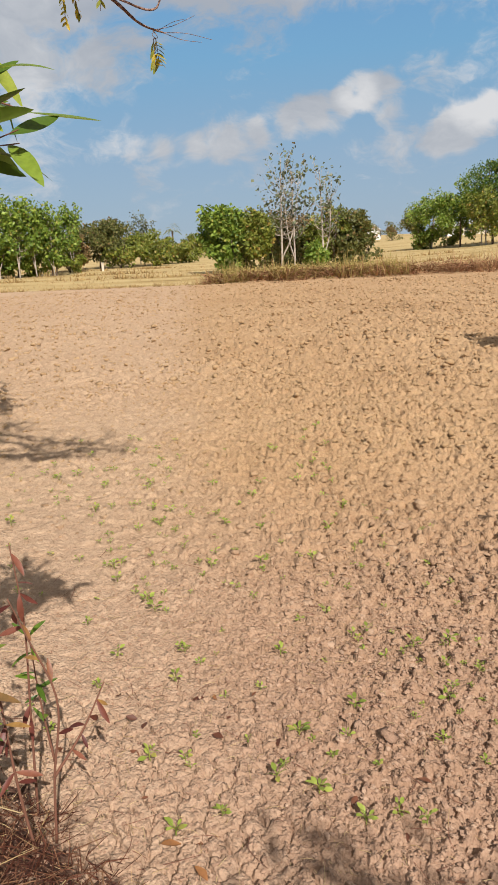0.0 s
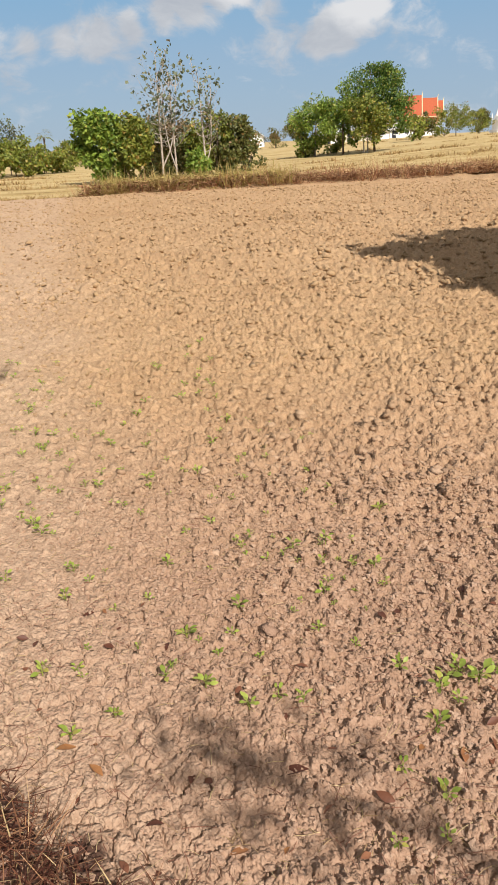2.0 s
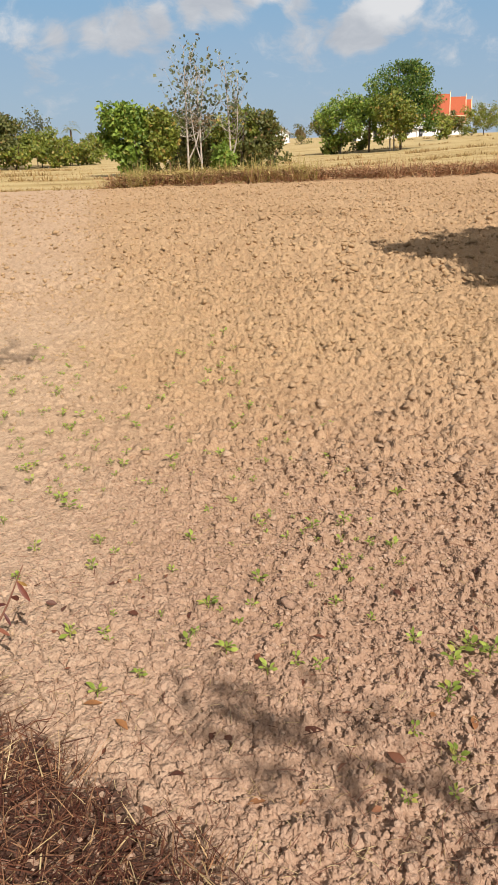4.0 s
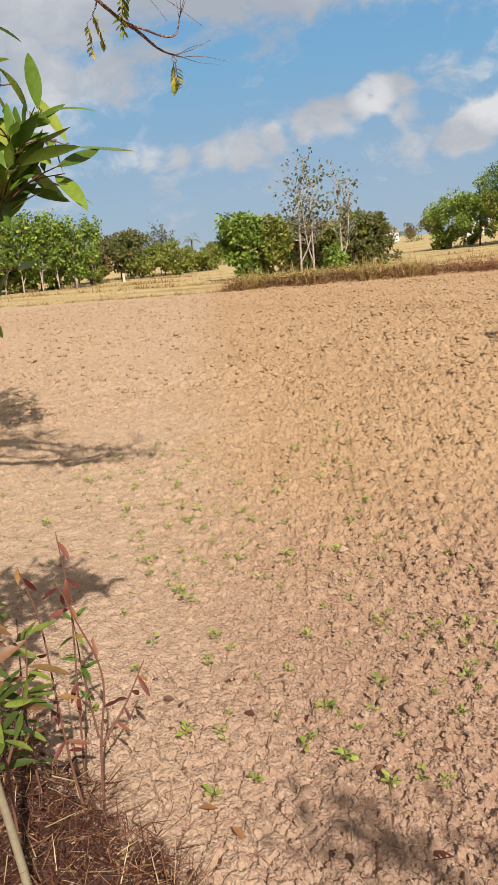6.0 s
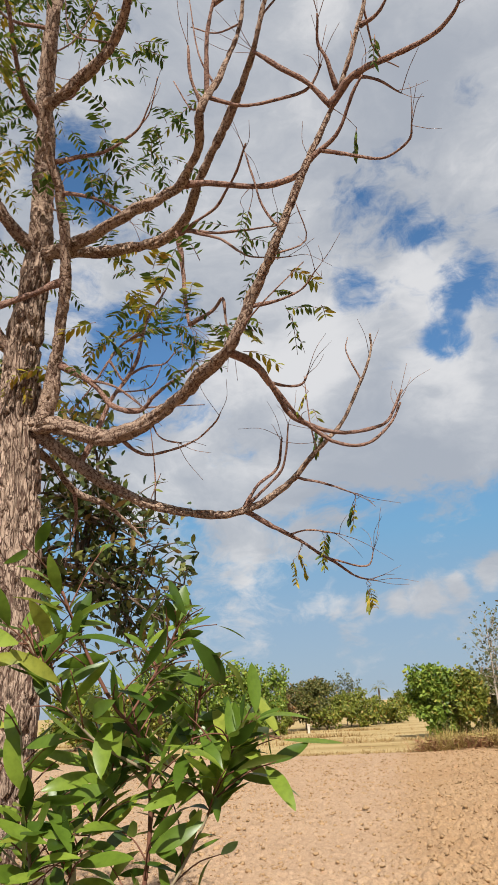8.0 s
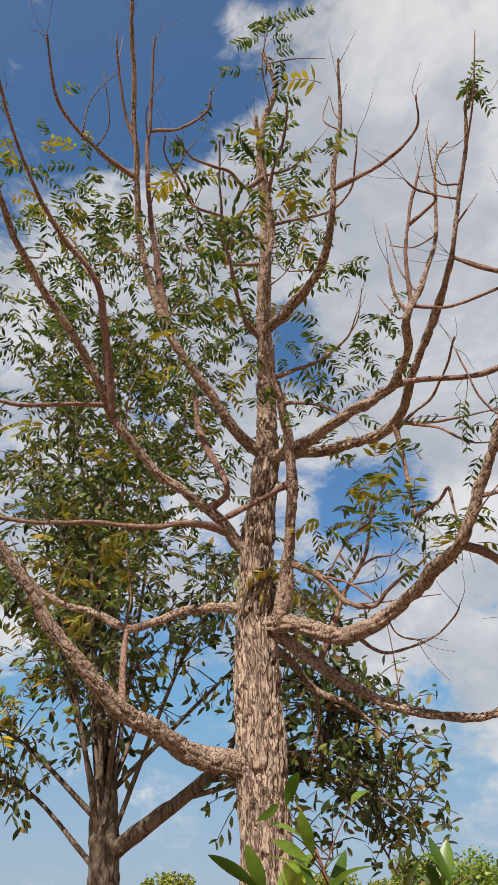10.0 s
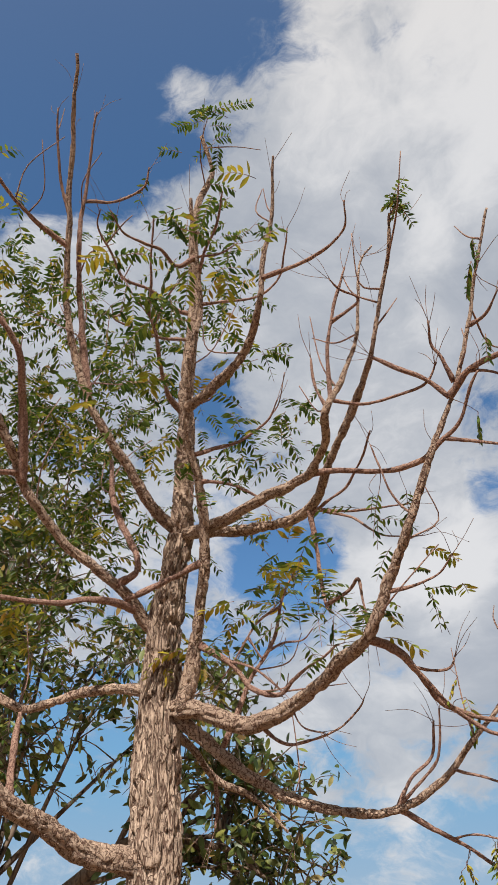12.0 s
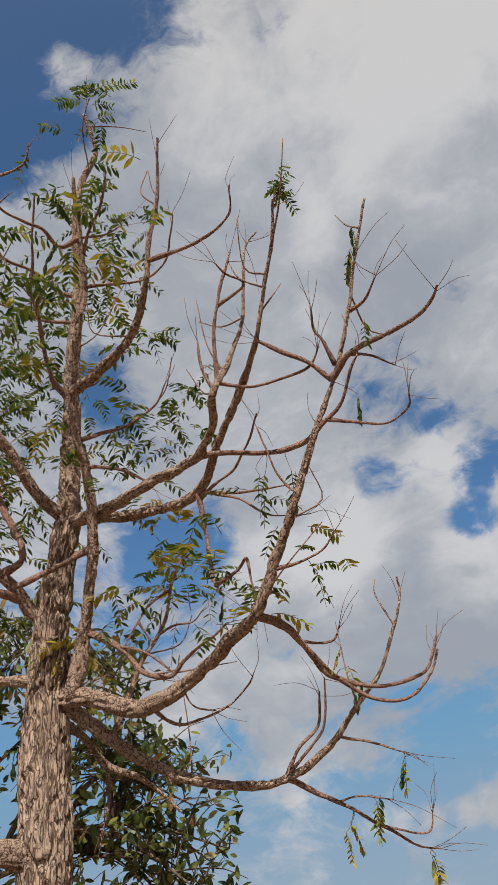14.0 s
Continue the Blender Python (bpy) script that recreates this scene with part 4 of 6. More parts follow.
limb(0.020, 0.009, (-1.91, 2.34, 3.43), (-1.97, 2.16, 3.42), (-2.07, 1.97, 3.36), (-2.19, 1.72, 3.31), (-2.30, 1.45, 3.24), (-2.33, 1.24, 3.20))
limb(0.023, 0.016, (-1.95, 2.22, 3.51), (-1.85, 2.24, 3.60), (-1.98, 2.18, 3.93), (-2.04, 2.18, 4.23))
limb(0.064, 0.025, (-1.88, 2.56, 2.43), (-2.03, 2.33, 2.45), (-2.09, 2.13, 2.53), (-2.14, 1.95, 2.59), (-2.17, 1.79, 2.71), (-2.22, 1.66, 2.83), (-2.26, 1.47, 3.03), (-2.29, 1.30, 3.15))
limb(0.027, 0.015, (-1.87, 2.51, 3.10), (-2.16, 2.36, 3.11), (-2.41, 2.25, 3.04), (-2.57, 2.14, 3.12), (-2.74, 2.02, 3.19), (-2.89, 1.83, 3.36))
limb(0.021, 0.013, (-2.13, 1.97, 2.58), (-2.18, 2.00, 2.76), (-2.22, 2.04, 2.94))
limb(0.008, 0.004, (-0.99, 2.29, 3.66), (-0.82, 2.29, 3.60), (-0.66, 2.27, 3.55), (-0.54, 2.24, 3.51))
limb(0.008, 0.003, (-0.96, 2.29, 3.65), (-0.82, 2.29, 3.57), (-0.72, 2.28, 3.47), (-0.64, 2.26, 3.41), (-0.51, 2.24, 3.36))
limb(0.009, 0.005, (-0.99, 2.30, 3.63), (-0.88, 2.26, 3.66), (-0.77, 2.21, 3.68), (-0.68, 2.14, 3.73), (-0.61, 2.05, 3.77))
limb(0.006, 0.004, (-0.49, 2.02, 3.33), (-0.54, 1.99, 3.41), (-0.56, 1.94, 3.51), (-0.57, 1.91, 3.59))
limb(0.017, 0.007, (-1.64, 2.44, 3.25), (-1.51, 2.48, 3.16), (-1.41, 2.52, 3.04), (-1.29, 2.53, 2.99), (-1.20, 2.48, 3.02), (-1.09, 2.44, 3.05), (-0.96, 2.40, 3.09))
limb(0.008, 0.004, (-1.32, 2.64, 3.43), (-1.40, 2.60, 3.37), (-1.46, 2.59, 3.29), (-1.54, 2.58, 3.18), (-1.62, 2.55, 3.06))
limb(0.007, 0.004, (-1.40, 2.66, 3.24), (-1.31, 2.64, 3.25), (-1.22, 2.63, 3.24), (-1.14, 2.59, 3.27))
limb(0.008, 0.005, (-1.52, 2.48, 3.16), (-1.37, 2.48, 3.10), (-1.25, 2.48, 2.98))
limb(0.007, 0.005, (-1.46, 2.59, 3.29), (-1.42, 2.63, 3.20), (-1.38, 2.62, 3.22))
limb(0.009, 0.004, (-1.37, 2.50, 2.88), (-1.28, 2.55, 2.80), (-1.16, 2.57, 2.81), (-1.05, 2.58, 2.84), (-0.97, 2.57, 2.89), (-0.93, 2.54, 2.92))
limb(0.004, 0.004, (-1.20, 2.46, 2.91), (-1.17, 2.49, 2.84), (-1.09, 2.52, 2.81))
limb(0.013, 0.005, (-1.20, 1.64, 4.77), (-1.29, 1.62, 4.74), (-1.30, 1.51, 4.74), (-1.34, 1.43, 4.71), (-1.37, 1.32, 4.70), (-1.35, 1.21, 4.70))
limb(0.013, 0.005, (-1.45, 1.99, 4.85), (-1.52, 1.92, 4.86), (-1.54, 1.76, 4.85), (-1.60, 1.60, 4.82), (-1.56, 1.46, 4.82), (-1.52, 1.31, 4.82), (-1.44, 1.23, 4.80))
limb(0.010, 0.004, (-1.48, 2.03, 4.71), (-1.61, 1.94, 4.71), (-1.61, 1.83, 4.66), (-1.66, 1.67, 4.61), (-1.60, 1.56, 4.57))
limb(0.017, 0.007, (-1.59, 2.18, 4.35), (-1.60, 2.05, 4.39), (-1.57, 1.93, 4.46), (-1.52, 1.81, 4.52), (-1.50, 1.71, 4.64), (-1.41, 1.58, 4.80), (-1.32, 1.45, 4.94))
limb(0.008, 0.005, (-1.51, 1.76, 4.58), (-1.40, 1.69, 4.61), (-1.30, 1.63, 4.61))
limb(0.010, 0.006, (-1.21, 1.69, 4.71), (-1.13, 1.62, 4.76), (-1.05, 1.56, 4.79), (-0.93, 1.45, 4.85))
limb(0.007, 0.004, (-1.20, 1.64, 4.77), (-1.07, 1.64, 4.71), (-0.95, 1.60, 4.66))
limb(0.008, 0.004, (-1.39, 1.95, 4.17), (-1.28, 1.93, 4.14), (-1.21, 1.86, 4.13))
limb(0.005, 0.006, (-1.87, 1.75, 4.36), (-1.77, 1.87, 4.40), (-1.63, 1.98, 4.46), (-1.60, 2.02, 4.51))

TRUNK = [(-2.13, 2.56, -0.20), (-2.02, 2.58, 0.90), (-1.88, 2.59, 1.88), (-1.88, 2.56, 2.39), (-1.88, 2.53, 2.85), (-1.87, 2.51, 3.07), (-1.82, 2.45, 3.40), (-1.72, 2.39, 3.79)]
TRUNK_R = (0.125, 0.108, 0.103, 0.096, 0.096, 0.086, 0.068, 0.056)
SPRAYS = [  # middle, spread, number of leaves, share of yellow ones
    ((-1.14, 1.60, 5.81), 0.075, 30, 0.02),
    ((-0.23, 1.48, 4.28), 0.02, 9, 0.00),
    ((-0.57, 2.29, 3.20), 0.07, 7, 0.20),
    ((-1.22, 2.21, 3.99), 0.09, 12, 0.06),
    ((-1.00, 2.24, 4.06), 0.07, 5, 0.06),
    ((-0.85, 2.26, 3.11), 0.10, 10, 0.30),
    ((-0.95, 2.23, 3.09), 0.08, 8, 0.10),
    ((-1.31, 2.53, 3.52), 0.10, 4, 1.00),
    ((-1.41, 2.55, 3.41), 0.10, 8, 0.10),
    ((-1.68, 2.54, 3.14), 0.09, 4, 1.00),
    ((-1.81, 2.44, 3.17), 0.05, 2, 1.00),
    ((-0.48, 2.91, 2.57), 0.01, 2, 0.60),
    ((-0.63, 2.98, 2.46), 0.01, 2, 0.50),
    ((-0.78, 3.00, 2.39), 0.01, 2, 0.40),
    ((-0.50, 3.20, 2.26), 0.01, 2, 0.30),
    ((-0.55, 2.45, 2.88), 0.03, 2, 1.00),
    ((-0.53, 2.86, 2.90), 0.05, 2, 0.20),
    ((-0.77, 2.13, 3.36), 0.12, 8, 0.06),
    ((-0.60, 2.12, 3.44), 0.05, 4, 0.06),
    ((-0.98, 1.97, 4.32), 0.06, 4, 0.06),
    ((-1.01, 2.14, 4.16), 0.08, 6, 0.06),
]
SPRAYS += [  # middle, spread, number of leaves, share of yellow ones
    ((-0.20, 2.03, 3.65), 0.03, 1, 0.06),
    ((-0.09, 1.83, 3.87), 0.03, 1, 0.06),
    ((-0.05, 1.62, 4.04), 0.03, 2, 0.06),
    ((-1.11, 1.62, 4.52), 0.13, 16, 0.06),
    ((-0.97, 1.43, 4.68), 0.12, 10, 0.06),
    ((-1.30, 1.49, 4.51), 0.16, 11, 0.06),
    ((-1.48, 1.49, 4.42), 0.16, 9, 0.06),
    ((-1.49, 1.72, 4.26), 0.14, 7, 0.06),
    ((-1.70, 1.75, 4.10), 0.14, 8, 0.35),
    ((-1.58, 1.92, 4.03), 0.14, 5, 0.06),
    ((-1.40, 2.31, 3.76), 0.10, 5, 0.06),
    ((-2.08, 2.39, 5.07), 0.28, 83, 0.04),
    ((-2.25, 2.08, 5.28), 0.25, 60, 0.05),
    ((-2.49, 2.23, 4.78), 0.28, 98, 0.05),
    ((-2.67, 2.08, 4.75), 0.28, 83, 0.12),
    ((-2.89, 1.98, 4.51), 0.28, 76, 0.09),
    ((-2.10, 2.10, 5.41), 0.22, 60, 0.02),
    ((-2.91, 1.75, 4.79), 0.28, 68, 0.05),
    ((-2.57, 1.60, 5.42), 0.25, 45, 0.18),
    ((-2.91, 1.57, 5.01), 0.28, 60, 0.06),
    ((-2.58, 2.41, 4.34), 0.28, 91, 0.06),
]
SPRAYS += [  # middle, spread, number of leaves, share of yellow ones
    ((-2.41, 2.66, 4.10), 0.25, 60, 0.06),
    ((-2.74, 2.45, 3.83), 0.18, 38, 0.36),
    ((-3.03, 2.07, 3.99), 0.28, 76, 0.06),
    ((-2.88, 2.37, 3.56), 0.19, 53, 0.24),
    ((-2.44, 2.77, 3.62), 0.20, 53, 0.06),
    ((-3.09, 2.13, 3.54), 0.25, 60, 0.12),
    ((-2.99, 2.29, 3.06), 0.18, 45, 0.30),
    ((-1.68, 2.34, 5.50), 0.19, 60, 0.03),
    ((-1.52, 2.40, 5.55), 0.12, 30, 0.06),
    ((-1.52, 2.15, 5.81), 0.12, 12, 0.00),
    ((-2.07, 2.58, 4.80), 0.22, 53, 0.04),
    ((-2.42, 2.45, 4.55), 0.25, 68, 0.05),
    ((-1.35, 2.26, 5.81), 0.10, 8, 0.00),
    ((-2.57, 1.42, 5.58), 0.19, 30, 0.18),
    ((-1.55, 2.98, 4.68), 0.12, 38, 0.00),
    ((-2.04, 3.09, 3.40), 0.09, 19, 0.60),
    ((-1.58, 3.26, 3.86), 0.12, 12, 0.15),
    ((-1.74, 3.21, 3.77), 0.13, 20, 0.06),
    ((-1.55, 3.27, 3.89), 0.11, 8, 0.1),
]



# ---- the near tree ----
def bark_tube(path, radii, sides, rng, ridge, grain=46.0, tall=0.2):
    """A trunk or limb whose crust is broken by real furrows that run along it."""
    v, f, c = tube(path, radii, sides, 0.0, rng)
    p = np.asarray(path)
    n = len(p)
    ring = v[: n * sides].reshape(n, sides, 3)
    out = ring - p[:, None]
    size = np.linalg.norm(out, axis=2, keepdims=True)
    arc = np.r_[0, np.cumsum(np.linalg.norm(np.diff(p, axis=0), axis=1))]
    ang = np.linspace(0, 2 * np.pi, sides, endpoint=False)
    q = np.stack([size[..., 0] * np.cos(ang), size[..., 0] * np.sin(ang), np.repeat(arc[:, None] * tall, sides, 1)], -1) + rng.uniform(0, 9, 3)
    q = q + 0.01 * np.stack([value_noise((q * 30.0 + 17 * k).reshape(-1, 3), k).reshape(n, sides) - 0.5 for k in range(3)], -1)
    seam = np.abs(value_noise((q * grain).reshape(-1, 3), 5) * 2 - 1).reshape(n, sides, 1)
    split = np.abs(value_noise((q * grain * 2.1).reshape(-1, 3), 6) * 2 - 1).reshape(n, sides, 1)
    lumps = value_noise((ring * 7.0).reshape(-1, 3), 7).reshape(n, sides, 1)
    fine = value_noise((q * grain * 3.5).reshape(-1, 3), 8).reshape(n, sides, 1)
    grow = ridge * (smooth(0.0, 0.34, seam) - 0.6) + ridge * 0.25 * (smooth(0.0, 0.3, split) - 0.6) + ridge * 0.9 * (lumps - 0.5) + ridge * 0.3 * (fine - 0.5)
    ring = ring + out / (size + 1e-9) * grow * np.minimum(1.0, size * 0.3 / ridge)
    v[: n * sides] = ring.reshape(-1, 3)
    return v, f, c


def pinnate(batch, rng, foot, heading, length, pairs, size, droop=0.5):
    """A compound leaf: a stalk with pairs of leaflets."""
    heading = unit(np.asarray(heading, float))
    u = np.linspace(0, 1, pairs + 2)
    stalk = np.asarray(foot) + heading * (u * length)[:, None] - np.array([0, 0, 1]) * (droop * length * u**2)[:, None]
    side = unit(np.cross(heading, (0, 0, 1)) + rng.normal(0, 0.1, 3))
    k = np.repeat(np.arange(1, pairs + 1), 2)
    s = np.tile([1.0, -1.0], pairs)
    tang = np.gradient(stalk, axis=0)[k]
    along = unit(side * s[:, None] + unit(tang) * 0.6 + rng.normal(0, 0.12, (len(k), 3)) + (0, 0, -0.25))
    normal = unit(np.array([0, 0, 1.0]) + rng.normal(0, 0.35, (len(k), 3)))
    ln = size * rng.uniform(0.75, 1.2, len(k))
    v, f = leaves(stalk[k], along, normal, ln, ln * 0.34, LEAF_LANCE, 0.12)
    batch.add(v, f)
    return stalk


def build_near_tree():
    rng = np.random.default_rng(77)
    tree = thing("furrowed_tree", (-1.92, 2.66, 0.0), "half-bare tree with deeply furrowed tan bark and sparse pinnate leaves", "tree")
    foot = np.array([-1.92, 2.66, 0.0])
    path = spline(np.array(TRUNK) - foot, 520)
    v, f, c = bark_tube(path, TRUNK_R, 150, rng, 0.021)
    part("trunk", mesh_data("trunk", v, [f, c], BARK, True), tree, "trunk with deeply cracked tan bark")
    leafy, yellow, stalks = Batch(), Batch(), Batch()
    for r0, r1, pts in BOUGHS:
        pts = np.array(pts) - foot
        if r0 > 0.03:
            r0 = r0 * 0.84
        run = np.linalg.norm(np.diff(pts, axis=0), axis=1).sum()
        thick = r0 > 0.026
        n = max(10, int(run / (0.008 if thick else 0.016)))
        p = spline(pts, n)
        p = p + np.stack([value_noise(p * 9.0 + 31 * k, k) - 0.5 for k in range(3)], -1) * 0.016 * smooth(0, 0.2, np.linspace(0, 1, n))[:, None]
        radii = np.array([r0 * 1.0, r0 * 0.66, r0 * 0.37 + r1 * 0.4, r1 * 0.95, r1 * 0.6])
        v, f, c = bark_tube(p, radii, 40 if thick else 12, rng, min(0.011, r0 * 0.3), 62.0, 0.3)
        part("branch", mesh_data("branch", v, [f, c], BARK_LIMB if thick else BARK_THIN, True), tree)
        # Short side twigs in the leafy half of the crown.
        if pts[0, 0] + foot[0] < -1.3 and run > 0.45 and pts[:, 2].max() > 3.2:
            for _ in range(1 + int(run * 1.6)):
                i = rng.integers(n // 5, n - 3)
                d = unit(unit(p[i + 2] - p[i]) * 0.5 + rng.normal(0, 0.6, 3) + (0, 0, 0.5)) * rng.uniform(0.12, 0.36)
                q = spline([p[i], p[i] + d * 0.5 + rng.normal(0, 0.03, 3), p[i] + d + (0, 0, 0.06)], 9)
                stalks.tube(q, (0.0042, 0.002), 6, 0.06, rng)
        # Bare leaf stalks left standing near the tips.
        tip = unit(p[-1] - p[-4])
        for _ in range(rng.integers(2, 5)):
            a = p[-1 - rng.integers(0, max(2, n // 8))]
            d = unit(tip + rng.normal(0, 0.55, 3) + (0, 0, 0.15)) * rng.uniform(0.08, 0.24)
            bend = rng.normal(0, 0.01, 3)
            stalks.tube(spline([a, a + d * 0.5 + bend, a + d + (0, 0, -0.01)], 8), (0.0014, 0.0008), 4, 0.0, rng)
    wood = np.vstack([spline(np.array(pts) - foot, 40) for _, _, pts in BOUGHS])
    for (x, y, z), wide, number, tint in SPRAYS:
        fit = min(1.0, 0.45 + 5.5 * wide) if number > 3 else 0.75
        for _ in range(number if number < 15 else int(number * (0.45 if x > -2.15 else 0.95))):
            a = np.array([x, y, z]) - foot + rng.normal(0, wide, 3)
            h = unit(rng.normal(0, 1, 3) * (1, 1, 0.5) + (0, 0, 0.1))
            if wide < 0.06:
                near = wood[np.argmin(np.linalg.norm(wood - a, axis=1))]
                if number < 4:
                    h = unit(rng.normal(0, 0.35, 3) + (0, 0, -1.0))
                if np.linalg.norm(near - a) < 0.4:
                    stalks.tube(spline([near, (near + a) / 2 + rng.normal(0, 0.01, 3), a], 6), (0.0018, 0.0011), 4, 0.0, rng)
            b = yellow if rng.random() < tint else leafy
            st = pinnate(b, rng, a, h, rng.uniform(0.13, 0.2) * (fit if number > 3 else 0.55), rng.integers(4, 8), rng.uniform(0.038, 0.054) * (fit * (1.25 if b is yellow else 1.0) if number > 3 else 0.75), rng.uniform(0.2, 0.7))
            stalks.tube(st, (0.0018, 0.001), 3, 0.0, rng)
    part("bare_stalk_growth", stalks.mesh("bare_stalk_growth", BARK_THIN, True), tree, "thin bare leaf stalks", kind="stuff")
    part("leaves", leafy.mesh("leaves", NEEM), tree, "small pinnate green leaves", kind="stuff")
    part("yellow_leaves", yellow.mesh("yellow_leaves", NEEM_YELLOW), tree, "yellowing pinnate leaves", kind="stuff")


build_near_tree()



# ---- shrub, second tree and the trees outside the view ----
def build_shrub():
    rng = np.random.default_rng(5)
    foot = np.array([-0.74, 1.36, 0.0])
    top = thing("shrub", foot, "leafy young shrub with long glossy green leaves on thin stems", "shrub")
    runs = [
        (0.011, 0.002, [(-0.74, 1.36, -0.1), (-0.78, 1.34, 0.5), (-0.86, 1.32, 1.02), (-0.93, 1.31, 1.27), (-0.97, 1.30, 1.41), (-0.98, 1.30, 1.62), (-1.02, 1.27, 1.95)]),
        (0.009, 0.003, [(-0.91, 1.32, 1.19), (-0.83, 1.35, 1.28), (-0.75, 1.39, 1.39), (-0.71, 1.40, 1.55), (-0.71, 1.39, 1.72), (-0.76, 1.35, 1.81), (-0.81, 1.31, 1.93), (-0.84, 1.28, 2.03)]),
        (0.005, 0.002, [(-0.72, 1.38, 1.42), (-0.65, 1.40, 1.51), (-0.59, 1.41, 1.61), (-0.56, 1.41, 1.68), (-0.52, 1.41, 1.74)]),
        (0.004, 0.002, [(-0.70, 1.38, 1.56), (-0.65, 1.42, 1.66), (-0.63, 1.45, 1.76), (-0.62, 1.47, 1.84)]),
        (0.006, 0.002, [(-0.89, 1.30, 1.22), (-0.90, 1.32, 1.43), (-0.92, 1.32, 1.57), (-0.95, 1.32, 1.78)]),
        (0.004, 0.002, [(-0.73, 1.35, 1.78), (-0.69, 1.40, 1.87), (-0.66, 1.44, 1.95)]),
        (0.005, 0.002, [(-0.71, 1.38, 1.69), (-0.78, 1.31, 1.75), (-0.83, 1.25, 1.84), (-0.86, 1.20, 1.93)]),
        (0.004, 0.002, [(-0.72, 1.38, 1.40), (-0.76, 1.33, 1.37), (-0.80, 1.28, 1.33)]),
        (0.004, 0.002, [(-0.90, 1.32, 1.43), (-0.84, 1.36, 1.53), (-0.80, 1.40, 1.66), (-0.77, 1.42, 1.78)]),
    ]
    green, seat = Batch(), []
    for k, (r0, r1, pts) in enumerate(runs):
        p = spline(np.array(pts) - foot, 40)
        b = Batch()
        r0 = r0 if k == 0 else r0 * 0.6
        b.tube(p, (r0, (r0 + r1) / 2, r1), 9, 0.04, rng)
        part("stem", b.mesh("stem", PALE_STEM if k == 0 else RED_STEM if k % 2 else PALE_STEM, True), top)
        start = 30 if k == 0 else 8
        for i in range(start, 40):
            seat += [(p[i], p[i] - p[i - 2], k)] * (1 if k == 0 else 2 if i > 18 else 1)
    spurs = Batch()
    more = []
    for a, tang, k in seat:
        if rng.random() < 0.34:
            d = unit(unit(tang) * 0.5 + unit(rng.normal(0, 1, 3) * (1, 1, 0.4)) + (0, 0, 0.25)) * rng.uniform(0.06, 0.15)
            q = spline([a, a + d * 0.5 + (0, 0, 0.01), a + d], 8)
            spurs.tube(q, (0.0018, 0.001), 5, 0.0, rng)
            more += [(q[i], d, k) for i in (2, 3, 4, 5, 6, 7, 7)]
    part("spur_growth", spurs.mesh("spur_growth", RED_STEM, True), top, "thin side twigs", kind="stuff")
    for a, tang, k in seat + more:
        if rng.random() < (0.80 if k == 7 else 0.80 if a[2] > 1.72 else 0.57):
            continue
        out = unit(rng.normal(0, 1, 3) * (1, 1, 0.5))
        along = unit(unit(tang) * 0.7 + out + (0, 0, rng.uniform(-0.35, 0.35)))
        if k == 7:
            along = unit(along + (0, 0, -0.9))
        normal = unit(np.array([0, -0.35, 1.0]) + rng.normal(0, 0.6, 3))
        ln = rng.uniform(0.055, 0.12)
        v, f = leaves([a + out * 0.004], [along], [normal], [ln], [ln * rng.uniform(0.27, 0.38)], LEAF_BLADE, rng.uniform(-0.3, 0.5), 0.22)
        part("leaf", mesh_data("leaf", v, f, SHRUB, True), top)


